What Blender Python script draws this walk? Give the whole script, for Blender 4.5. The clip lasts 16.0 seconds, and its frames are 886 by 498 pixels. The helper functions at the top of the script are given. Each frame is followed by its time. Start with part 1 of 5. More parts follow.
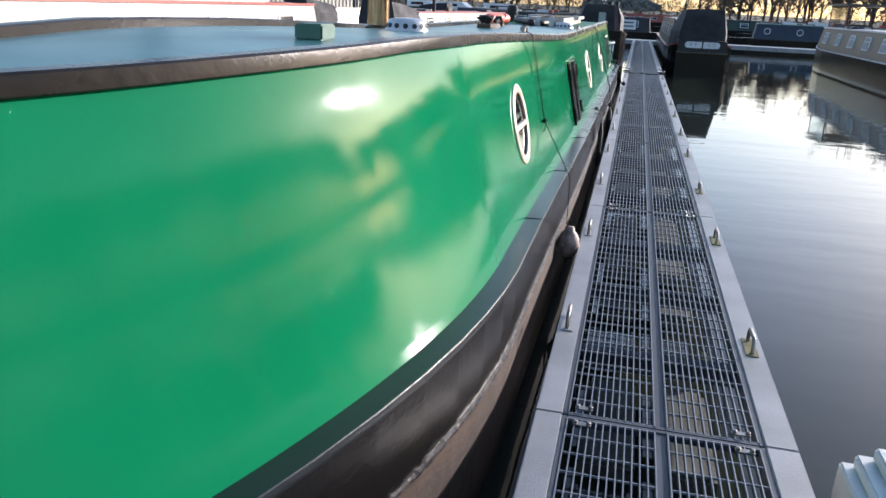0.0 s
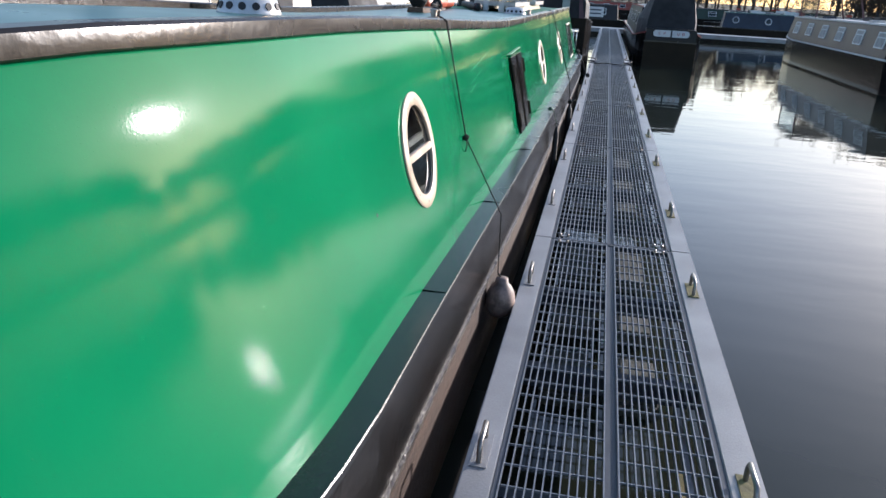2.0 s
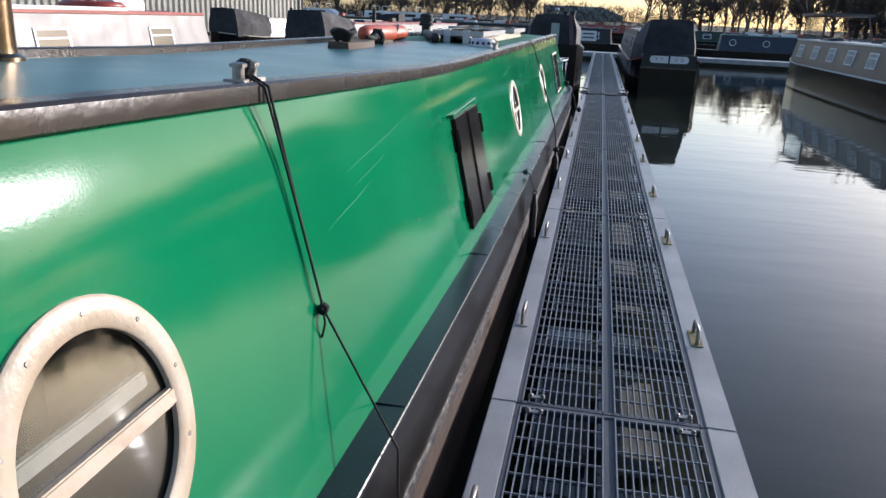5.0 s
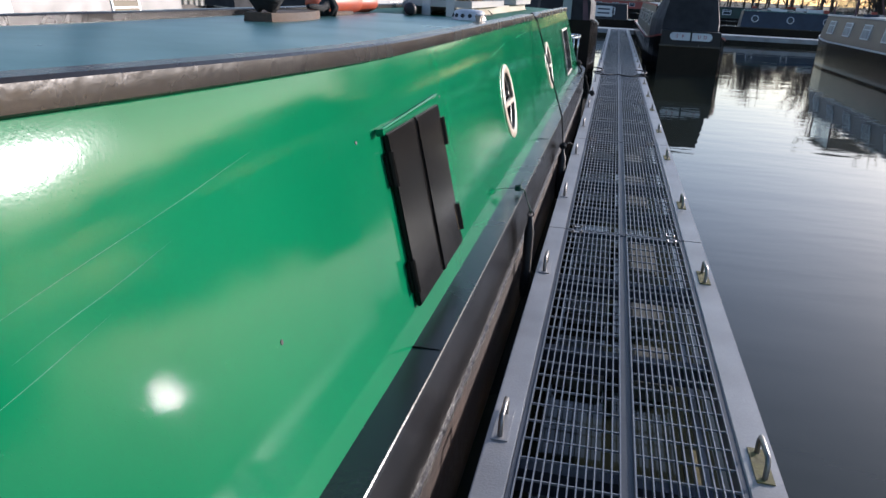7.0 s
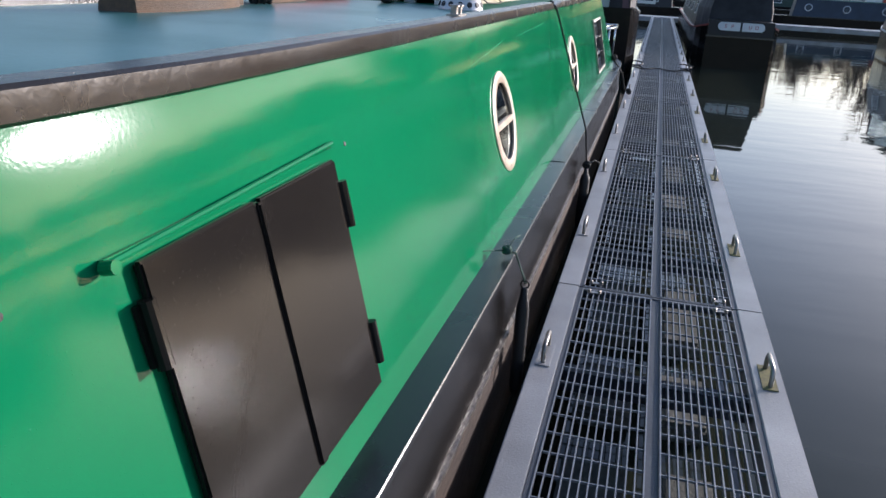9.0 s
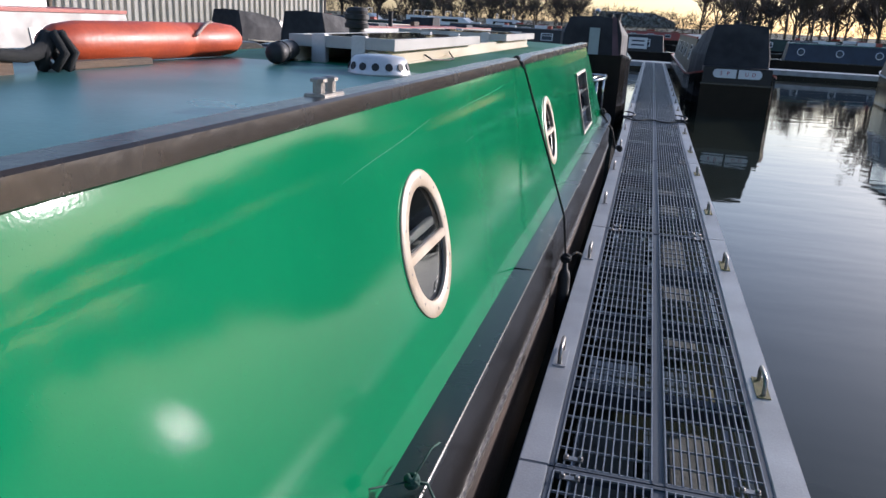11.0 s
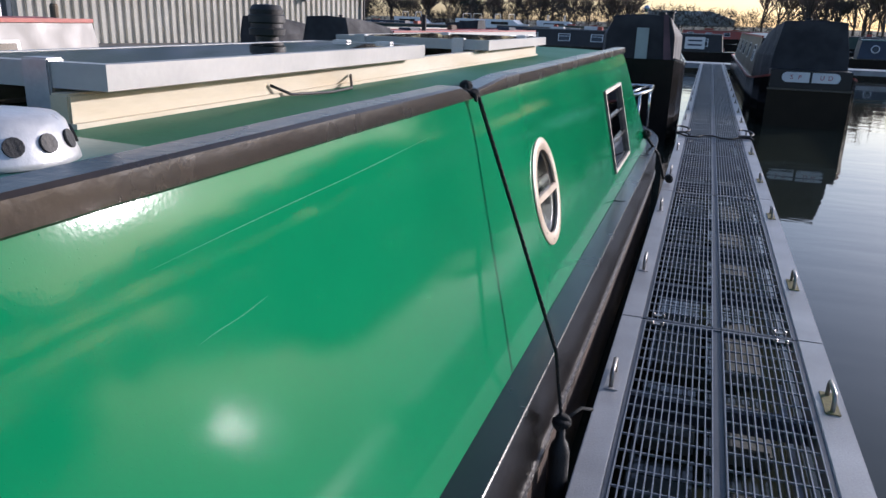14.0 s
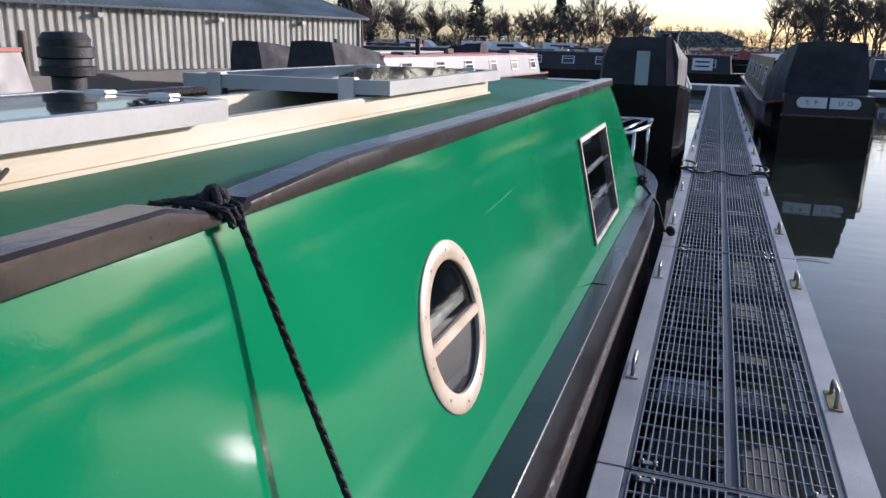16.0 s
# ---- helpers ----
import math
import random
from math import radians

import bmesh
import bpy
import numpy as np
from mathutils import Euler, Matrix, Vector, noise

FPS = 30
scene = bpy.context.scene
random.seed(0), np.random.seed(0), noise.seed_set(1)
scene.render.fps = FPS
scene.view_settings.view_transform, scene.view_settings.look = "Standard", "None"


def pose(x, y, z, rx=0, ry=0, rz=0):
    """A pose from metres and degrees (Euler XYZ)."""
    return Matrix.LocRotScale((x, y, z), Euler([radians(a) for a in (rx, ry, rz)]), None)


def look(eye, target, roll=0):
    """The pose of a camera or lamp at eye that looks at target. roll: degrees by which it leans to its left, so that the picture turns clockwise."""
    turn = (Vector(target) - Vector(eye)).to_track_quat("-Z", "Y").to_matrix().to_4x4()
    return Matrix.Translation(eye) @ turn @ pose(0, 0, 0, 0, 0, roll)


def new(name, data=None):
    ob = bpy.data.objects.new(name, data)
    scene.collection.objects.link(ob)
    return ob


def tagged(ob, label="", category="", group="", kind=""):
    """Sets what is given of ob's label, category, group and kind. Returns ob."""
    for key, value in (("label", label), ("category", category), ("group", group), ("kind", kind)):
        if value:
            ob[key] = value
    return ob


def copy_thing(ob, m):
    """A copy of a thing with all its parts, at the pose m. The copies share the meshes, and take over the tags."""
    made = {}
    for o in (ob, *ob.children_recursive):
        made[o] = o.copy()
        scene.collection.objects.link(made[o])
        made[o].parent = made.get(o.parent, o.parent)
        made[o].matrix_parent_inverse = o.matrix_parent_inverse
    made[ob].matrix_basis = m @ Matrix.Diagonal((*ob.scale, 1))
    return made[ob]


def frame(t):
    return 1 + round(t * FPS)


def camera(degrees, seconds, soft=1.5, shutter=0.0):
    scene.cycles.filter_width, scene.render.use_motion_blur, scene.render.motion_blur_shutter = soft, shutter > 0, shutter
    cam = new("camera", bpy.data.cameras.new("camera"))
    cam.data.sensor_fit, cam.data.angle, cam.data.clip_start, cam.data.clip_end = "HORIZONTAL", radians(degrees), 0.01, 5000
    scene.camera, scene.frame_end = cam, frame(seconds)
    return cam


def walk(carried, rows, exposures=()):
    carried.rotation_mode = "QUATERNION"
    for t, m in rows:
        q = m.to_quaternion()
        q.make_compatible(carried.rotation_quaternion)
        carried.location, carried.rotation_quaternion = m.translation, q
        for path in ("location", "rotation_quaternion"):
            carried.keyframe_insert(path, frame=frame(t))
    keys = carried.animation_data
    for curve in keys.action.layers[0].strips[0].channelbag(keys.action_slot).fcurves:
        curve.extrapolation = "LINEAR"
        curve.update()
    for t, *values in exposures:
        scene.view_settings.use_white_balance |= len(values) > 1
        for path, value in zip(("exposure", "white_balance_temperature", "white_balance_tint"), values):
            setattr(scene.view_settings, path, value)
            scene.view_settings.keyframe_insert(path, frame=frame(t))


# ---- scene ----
cam = camera(61.2, 16.0)
PATH = [
    (0, (-0.26, 0.193, 1.482), (-0.696, 2.042, 0.855), 2.7),
    (0.5, (-0.244, 0.544, 1.45), (-0.654, 2.391, 0.8), 3.6),
    (1, (-0.206, 0.864, 1.447), (-0.608, 2.707, 0.783), 4.5),
    (1.5, (-0.221, 1.196, 1.446), (-0.594, 3.044, 0.779), 4.2),
    (2, (-0.188, 1.525, 1.446), (-0.543, 3.381, 0.791), 3.3),
    (2.5, (-0.138, 1.861, 1.455), (-0.477, 3.723, 0.809), 3.2),
    (3, (-0.152, 2.194, 1.444), (-0.458, 4.062, 0.797), 3.1),
    (3.5, (-0.168, 2.466, 1.467), (-0.459, 4.345, 0.847), 3.0),
    (4, (-0.144, 2.773, 1.471), (-0.466, 4.653, 0.869), 3.4),
    (4.5, (-0.163, 3.058, 1.483), (-0.513, 4.936, 0.89), 2.8),
    (7, (-0.204, 4.701, 1.425), (-0.583, 6.552, 0.769), 2.8),
    (7.5, (-0.168, 4.977, 1.412), (-0.595, 6.811, 0.738), 2.8),
    (8, (-0.188, 5.286, 1.402), (-0.639, 7.102, 0.696), 2.3),
    (8.5, (-0.195, 5.597, 1.407), (-0.657, 7.413, 0.709), 2.4),
    (9, (-0.18, 5.922, 1.414), (-0.646, 7.739, 0.72), 3.2),
    (9.5, (-0.196, 6.212, 1.424), (-0.66, 8.035, 0.744), 2.6),
    (10, (-0.205, 6.475, 1.44), (-0.656, 8.326, 0.831), 1.9),
    (10.2, (-0.206, 6.594, 1.445), (-0.65, 8.449, 0.846), 2.3),
    (12.3, (-0.195, 7.908, 1.415), (-0.719, 9.746, 0.829), 3.1),
    (12.5, (-0.176, 8.005, 1.403), (-0.713, 9.838, 0.811), 2.4),
    (13, (-0.211, 8.387, 1.439), (-0.743, 10.224, 0.854), 1.4),
    (13.5, (-0.209, 8.663, 1.456), (-0.761, 10.496, 0.878), 1.5),
    (14, (-0.214, 8.958, 1.442), (-0.819, 10.772, 0.854), 1.8),
    (14.5, (-0.237, 9.243, 1.455), (-0.843, 11.047, 0.839), 1.4),
    (15, (-0.24, 9.542, 1.463), (-0.844, 11.354, 0.868), 0.9),
    (15.5, (-0.212, 9.85, 1.487), (-0.829, 11.67, 0.934), 1.4),
    (16, (-0.212, 10.198, 1.477), (-0.848, 12.017, 0.942), 1.3),
]
walk(cam, [(t, look(eye, target, roll)) for t, eye, target, roll in PATH], exposures=[(0.0, 1.1, 5900, 18), (4.5, 0.7, 5800, 18), (7.5, 0.66, 5800, 19), (9.5, 0.82, 5850, 20), (12.5, 0.52, 5700, 21), (16.0, 0.66, 5700, 22)])

# ---- light ----
SUN_AZ, SUN_EL = 43.6, 12.7
world = bpy.data.worlds.new("world")
scene.world = world
world.use_nodes = True
wn = world.node_tree
sky = wn.nodes.new("ShaderNodeTexSky")
sky.sky_type, sky.sun_disc = "NISHITA", False
sky.sun_elevation, sky.sun_rotation = radians(SUN_EL), radians(SUN_AZ)
sky.air_density, sky.dust_density, sky.ozone_density = 1.0, 1.4, 1.5
wn.nodes["Background"].inputs[1].default_value = 0.15
wn.links.new(sky.outputs[0], wn.nodes["Background"].inputs[0])
sun = new("sun", bpy.data.lights.new("sun", "SUN"))
sun.data.energy, sun.data.angle, sun.data.color = 3.8, radians(0.6), (1.0, 0.91, 0.78)
to_sun = Vector((math.sin(radians(SUN_AZ)) * math.cos(radians(SUN_EL)), math.cos(radians(SUN_AZ)) * math.cos(radians(SUN_EL)), math.sin(radians(SUN_EL))))
sun.matrix_world = look(to_sun * 80, (0, 0, 0))


# ---- materials ----
def mat(name, color, rough=0.6, metal=0.0, vary=0.25, scale=4.0, fine=60.0, bump=0.15, bump_scale=None, coat=0.0, spec=0.5, stretch=(1, 1, 1), second=None, rnd=0.0, fine_vary=0.5):
    """A surface with large stains, fine grain and relief."""
    m = bpy.data.materials.new(name)
    m.use_nodes = True
    nt = m.node_tree
    bs = nt.nodes["Principled BSDF"]
    co = nt.nodes.new("ShaderNodeTexCoord")
    mp = nt.nodes.new("ShaderNodeMapping")
    mp.inputs["Scale"].default_value = stretch
    nt.links.new(co.outputs["Object"], mp.inputs[0])
    n1 = nt.nodes.new("ShaderNodeTexNoise")
    n1.inputs["Scale"].default_value, n1.inputs["Detail"].default_value = scale, 5
    n2 = nt.nodes.new("ShaderNodeTexNoise")
    n2.inputs["Scale"].default_value, n2.inputs["Detail"].default_value = fine, 4
    for n in (n1, n2):
        nt.links.new(mp.outputs[0], n.inputs["Vector"])
    ramp = nt.nodes.new("ShaderNodeValToRGB")
    c2 = second or [c * (1 - vary) for c in color]
    ramp.color_ramp.elements[0].position, ramp.color_ramp.elements[1].position = 0.35, 0.65
    ramp.color_ramp.elements[0].color = (*c2, 1)
    ramp.color_ramp.elements[1].color = (*color, 1)
    nt.links.new(n1.outputs["Fac"], ramp.inputs[0])
    mx = nt.nodes.new("ShaderNodeMixRGB")
    mx.blend_type = "MULTIPLY"
    mx.inputs[0].default_value = fine_vary * min(1, vary * 2)
    nt.links.new(ramp.outputs[0], mx.inputs[1])
    nt.links.new(n2.outputs["Fac"], mx.inputs[2])
    last = mx.outputs[0]
    if rnd:
        info = nt.nodes.new("ShaderNodeObjectInfo")
        hsv = nt.nodes.new("ShaderNodeHueSaturation")
        mr = nt.nodes.new("ShaderNodeMapRange")
        mr.inputs["To Min"].default_value, mr.inputs["To Max"].default_value = 1 - rnd, 1 + rnd
        nt.links.new(info.outputs["Random"], mr.inputs[0])
        nt.links.new(mr.outputs[0], hsv.inputs["Value"])
        nt.links.new(last, hsv.inputs["Color"])
        last = hsv.outputs[0]
    nt.links.new(last, bs.inputs["Base Color"])
    bs.inputs["Metallic"].default_value = metal
    bs.inputs["Specular IOR Level"].default_value = spec
    bs.inputs["Coat Weight"].default_value = coat
    rr = nt.nodes.new("ShaderNodeMapRange")
    rr.inputs["To Min"].default_value, rr.inputs["To Max"].default_value = max(0.02, rough * 0.75), min(1, rough * 1.3)
    nt.links.new(n1.outputs["Fac"], rr.inputs[0])
    nt.links.new(rr.outputs[0], bs.inputs["Roughness"])
    if bump:
        bp = nt.nodes.new("ShaderNodeBump")
        bp.inputs["Strength"].default_value, bp.inputs["Distance"].default_value = bump, 0.01
        if bump_scale:
            n3 = nt.nodes.new("ShaderNodeTexNoise")
            n3.inputs["Scale"].default_value, n3.inputs["Detail"].default_value = bump_scale, 3
            nt.links.new(mp.outputs[0], n3.inputs["Vector"])
            nt.links.new(n3.outputs["Fac"], bp.inputs["Height"])
        else:
            nt.links.new(n2.outputs["Fac"], bp.inputs["Height"])
        nt.links.new(bp.outputs[0], bs.inputs["Normal"])
    return m


def boat_paint(name, color, second, rough):
    """Gloss enamel over hand-brushed steel: wide ripples, orange peel, hazy patches and fine scratches."""
    m = mat(name, color, rough, vary=0.1, scale=1.1, fine=25, bump=0, coat=0.0, spec=0.13, second=second, fine_vary=0.2)
    nt = m.node_tree
    bs = nt.nodes["Principled BSDF"]
    co = nt.nodes.new("ShaderNodeTexCoord")
    wide = nt.nodes.new("ShaderNodeTexNoise")
    wide.inputs["Scale"].default_value, wide.inputs["Detail"].default_value = 1.6, 1
    peel = nt.nodes.new("ShaderNodeTexNoise")
    peel.inputs["Scale"].default_value, peel.inputs["Detail"].default_value = 150, 2
    for n in (wide, peel):
        nt.links.new(co.outputs["Object"], n.inputs["Vector"])
    b1 = nt.nodes.new("ShaderNodeBump")
    b1.inputs["Strength"].default_value, b1.inputs["Distance"].default_value = 0.18, 0.012
    b2 = nt.nodes.new("ShaderNodeBump")
    b2.inputs["Strength"].default_value, b2.inputs["Distance"].default_value = 0.06, 0.0015
    nt.links.new(wide.outputs["Fac"], b1.inputs["Height"])
    nt.links.new(peel.outputs["Fac"], b2.inputs["Height"])
    nt.links.new(b1.outputs[0], b2.inputs["Normal"])
    vor = nt.nodes.new("ShaderNodeTexVoronoi")
    vor.inputs["Scale"].default_value = 120
    nt.links.new(co.outputs["Object"], vor.inputs["Vector"])
    dot = nt.nodes.new("ShaderNodeMapRange")
    dot.inputs["From Min"].default_value, dot.inputs["From Max"].default_value = 0.0, 0.12
    dot.inputs["To Min"].default_value, dot.inputs["To Max"].default_value = 1.0, 0.0
    nt.links.new(vor.outputs["Distance"], dot.inputs[0])
    b3 = nt.nodes.new("ShaderNodeBump")
    b3.inputs["Strength"].default_value, b3.inputs["Distance"].default_value = 0.5, 0.0008
    nt.links.new(dot.outputs[0], b3.inputs["Height"])
    nt.links.new(b2.outputs[0], b3.inputs["Normal"])
    nt.links.new(b3.outputs[0], bs.inputs["Normal"])
    haze = nt.nodes.new("ShaderNodeTexNoise")
    haze.inputs["Scale"].default_value, haze.inputs["Detail"].default_value = 2.2, 6
    nt.links.new(co.outputs["Object"], haze.inputs["Vector"])
    mr = nt.nodes.new("ShaderNodeMapRange")
    mr.inputs["From Min"].default_value, mr.inputs["From Max"].default_value = 0.35, 0.7
    mr.inputs["To Min"].default_value, mr.inputs["To Max"].default_value = rough * 0.7, rough * 1.6
    nt.links.new(haze.outputs["Fac"], mr.inputs[0])
    nt.links.new(mr.outputs[0], bs.inputs["Roughness"])
    return m


GREEN = boat_paint("green_enamel", (0.006, 0.190, 0.076), (0.005, 0.160, 0.064), 0.08)
HATCH_BLACK = boat_paint("black_hatch_enamel", (0.012, 0.011, 0.010), (0.016, 0.014, 0.013), 0.12)
BLACKING = mat("black_hull_bitumen", (0.008, 0.008, 0.008), 0.2, spec=0.12, vary=0.4, scale=3, fine=45, bump=0.12, second=(0.013, 0.011, 0.010))
RUST = mat("rust_brown_hull", (0.07, 0.038, 0.022), 0.75, vary=0.5, scale=4, fine=35, bump=0.5, second=(0.03, 0.018, 0.012), stretch=(1, 0.4, 1))
GUNWALE = mat("blue_black_gunwale_paint", (0.018, 0.023, 0.028), 0.25, vary=0.4, scale=3, fine=70, bump=0.08, second=(0.03, 0.034, 0.035))
BAND = mat("dark_brown_handrail_paint", (0.013, 0.011, 0.010), 0.26, spec=0.3, vary=0.4, scale=4, fine=60, bump=0.13, bump_scale=30, second=(0.030, 0.023, 0.018))
ROOF = mat("teal_roof_paint", (0.03, 0.135, 0.12), 0.3, vary=0.35, scale=1.6, fine=70, bump=0.05, second=(0.065, 0.20, 0.20))
ROOF_GREEN = mat("green_roof_paint", (0.010, 0.13, 0.058), 0.5, spec=0.12, vary=0.3, scale=1.6, fine=70, bump=0.05, second=(0.012, 0.15, 0.075))
CREAM_FRAME = mat("cream_porthole_paint", (0.58, 0.48, 0.36), 0.38, vary=0.2, scale=9, fine=80, bump=0.12, second=(0.46, 0.36, 0.25))
WINDOW_ALU = mat("weathered_window_aluminium", (0.30, 0.28, 0.25), 0.5, metal=0.4, vary=0.4, scale=14, fine=90, bump=0.2, second=(0.17, 0.15, 0.13))
ALU = mat("dull_aluminium", (0.52, 0.52, 0.53), 0.4, metal=0.7, vary=0.25, scale=3, fine=90, bump=0.1, stretch=(1, 0.3, 1))
EDGE = mat("grey_pontoon_edge", (0.42, 0.42, 0.42), 0.45, metal=0.35, vary=0.3, scale=2.5, fine=120, bump=0.12, second=(0.31, 0.305, 0.295), rnd=0.05)
GALV = mat("galvanised_grating", (0.31, 0.32, 0.335), 0.42, metal=0.5, vary=0.3, scale=6, fine=80, bump=0.1, second=(0.28, 0.29, 0.31))
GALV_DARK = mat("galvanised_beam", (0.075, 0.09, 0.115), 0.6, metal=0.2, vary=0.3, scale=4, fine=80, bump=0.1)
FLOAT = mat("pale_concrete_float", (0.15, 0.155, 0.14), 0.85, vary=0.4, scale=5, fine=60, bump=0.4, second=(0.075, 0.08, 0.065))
STEEL = mat("worn_steel", (0.36, 0.34, 0.32), 0.38, metal=0.85, vary=0.3, scale=20, fine=120, bump=0.15)
CHROME = mat("polished_steel", (0.75, 0.74, 0.72), 0.12, metal=1.0, vary=0.1, scale=10, fine=60, bump=0.03)
BRONZE = mat("heat_tinted_flue_steel", (0.33, 0.25, 0.15), 0.22, metal=1.0, vary=0.5, scale=9, fine=60, bump=0.05, second=(0.14, 0.10, 0.07), stretch=(6, 6, 0.5))
ALGAE = mat("yellow_algae_plate", (0.24, 0.21, 0.08), 0.8, vary=0.4, scale=25, fine=90, bump=0.3)
RUBBER = mat("black_rubber", (0.016, 0.016, 0.017), 0.6, vary=0.3, scale=15, fine=120, bump=0.25)
ROPE = mat("dark_rope", (0.022, 0.024, 0.024), 0.9, vary=0.5, scale=60, fine=300, bump=0.8)
ROPE_GREEN = mat("green_twine", (0.03, 0.10, 0.075), 0.8, vary=0.4, scale=60, fine=200, bump=0.5)
PINK = mat("faded_pink_plastic", (0.42, 0.30, 0.25), 0.55, vary=0.4, scale=20, fine=90, bump=0.2, second=(0.16, 0.12, 0.10))
WHITE = mat("white_gloss_paint", (0.72, 0.72, 0.70), 0.4, vary=0.15, scale=5, fine=60, bump=0.08)
WHITE_METAL = mat("white_vent_metal", (0.62, 0.62, 0.62), 0.3, metal=0.3, vary=0.2, scale=14, fine=80, bump=0.1)
CREAM_WOOD = mat("cream_painted_timber", (0.58, 0.53, 0.41), 0.45, vary=0.15, scale=3, fine=50, bump=0.05, stretch=(3, 0.5, 3), second=(0.5, 0.42, 0.28))
ORANGE = mat("orange_fender_vinyl", (0.62, 0.10, 0.025), 0.45, vary=0.3, scale=6, fine=60, bump=0.12, second=(0.45, 0.07, 0.025))
WOOD = mat("weathered_plank", (0.16, 0.10, 0.06), 0.75, vary=0.5, scale=5, fine=50, bump=0.4, stretch=(6, 0.8, 6))
PANEL_FRAME = mat("grey_anodised_frame", (0.42, 0.41, 0.38), 0.45, vary=0.15, scale=5, fine=60, bump=0.05)
SCRATCH = mat("pale_paint_scratch", (0.10, 0.36, 0.22), 0.4, vary=0.3, scale=30, fine=90, bump=0)
PV = mat("solar_cells", (0.012, 0.018, 0.040), 0.08, vary=0.2, scale=3, fine=20, bump=0, coat=0.5)
INSIDE = mat("dim_cabin_colour", (0.05, 0.045, 0.04), 0.8, vary=0.4, scale=2, fine=30, bump=0.1)
BLIND = mat("pale_window_blind", (0.5, 0.47, 0.42), 0.8, vary=0.3, scale=4, fine=40, bump=0.1)
CANVAS = mat("black_boat_canvas", (0.02, 0.021, 0.024), 0.75, vary=0.4, scale=3, fine=120, bump=0.3, second=(0.035, 0.035, 0.04))
PLUM = mat("plum_canvas", (0.16, 0.09, 0.10), 0.75, vary=0.4, scale=3, fine=100, bump=0.3)
RED = mat("red_cabin_paint", (0.42, 0.055, 0.03), 0.35, vary=0.3, scale=2, fine=40, bump=0.08, second=(0.33, 0.06, 0.04))
NAVY = mat("navy_cabin_paint", (0.03, 0.045, 0.075), 0.4, spec=0.3, vary=0.3, scale=2, fine=40, bump=0.08)
DGREEN = mat("dark_green_cabin_paint", (0.03, 0.06, 0.045), 0.4, spec=0.3, vary=0.3, scale=2, fine=40, bump=0.08)
CREAMCAB = mat("cream_cabin_paint", (0.55, 0.49, 0.38), 0.4, vary=0.2, scale=2, fine=40, bump=0.08)
GREYCAB = mat("grey_cabin_paint", (0.12, 0.125, 0.13), 0.4, spec=0.3, vary=0.25, scale=2, fine=40, bump=0.08)
BLACKCAB = mat("black_cabin_paint", (0.022, 0.022, 0.026), 0.4, spec=0.3, vary=0.3, scale=2, fine=40, bump=0.08)
TAN = mat("tan_cabin_roof", (0.33, 0.25, 0.17), 0.6, vary=0.25, scale=2, fine=40, bump=0.08)
SHED_WALL = mat("cream_sheet_cladding", (0.60, 0.57, 0.49), 0.55, vary=0.2, scale=0.6, fine=9, bump=0.1, second=(0.5, 0.47, 0.39))
SHED_ROOF = mat("mossy_cement_roof", (0.38, 0.39, 0.37), 0.8, vary=0.4, scale=0.5, fine=7, bump=0.3, second=(0.22, 0.25, 0.20))
SHED_GREY = mat("slate_blue_cladding", (0.10, 0.125, 0.15), 0.6, vary=0.2, scale=0.8, fine=9, bump=0.1)
DOOR_DARK = mat("near_black_doorway_and_pipe", (0.018, 0.02, 0.022), 0.7, vary=0.3, scale=1, fine=9, bump=0.1)
BOARDS = mat("green_stained_boards", (0.12, 0.11, 0.06), 0.75, vary=0.4, scale=2, fine=12, bump=0.3, rnd=0.15)
SIGN_RED = mat("red_sign", (0.45, 0.02, 0.03), 0.5, vary=0.1, scale=4, fine=30, bump=0)
POST = mat("grey_timber_post", (0.20, 0.15, 0.10), 0.8, vary=0.4, scale=3, fine=40, bump=0.4, stretch=(4, 4, 0.6))
CAR = mat("silver_car_paint", (0.30, 0.31, 0.33), 0.25, metal=0.6, vary=0.1, scale=2, fine=40, bump=0, coat=0.6)
TYRE = mat("tyre_rubber", (0.02, 0.02, 0.02), 0.8, vary=0.2, scale=6, fine=60, bump=0.2)
BARK = mat("grey_brown_bark", (0.10, 0.075, 0.055), 0.9, vary=0.4, scale=2, fine=15, bump=0.4, rnd=0.25)
TWIG = mat("bare_brown_twigs", (0.13, 0.095, 0.07), 0.9, vary=0.3, scale=1, fine=8, bump=0, rnd=0.3)
CONIFER = mat("dark_evergreen", (0.028, 0.042, 0.022), 0.85, vary=0.5, scale=1.5, fine=9, bump=0.3, rnd=0.25)
SCRUB = mat("winter_scrub", (0.085, 0.068, 0.048), 0.9, vary=0.5, scale=0.5, fine=4, bump=0.4, rnd=0.25)
GRASS = mat("winter_grass_bank", (0.07, 0.085, 0.035), 0.9, vary=0.5, scale=0.3, fine=3, bump=0.4, second=(0.10, 0.08, 0.05))
BED = mat("mud_bed_and_fields", (0.06, 0.062, 0.036), 0.95, vary=0.4, scale=0.05, fine=0.6, bump=0.3)
GRAVEL = mat("gravel_hardstanding", (0.20, 0.18, 0.155), 0.95, vary=0.35, scale=0.4, fine=14, bump=0.5)
PLATE = mat("white_name_plate", (0.70, 0.70, 0.68), 0.4, vary=0.1, scale=8, fine=50, bump=0.03)
LETTER = mat("red_sign_lettering", (0.40, 0.05, 0.05), 0.5, vary=0.1, scale=10, fine=40, bump=0)
TRIM_RED = mat("dull_red_stripe", (0.30, 0.04, 0.03), 0.45, vary=0.2, scale=5, fine=40, bump=0.05)


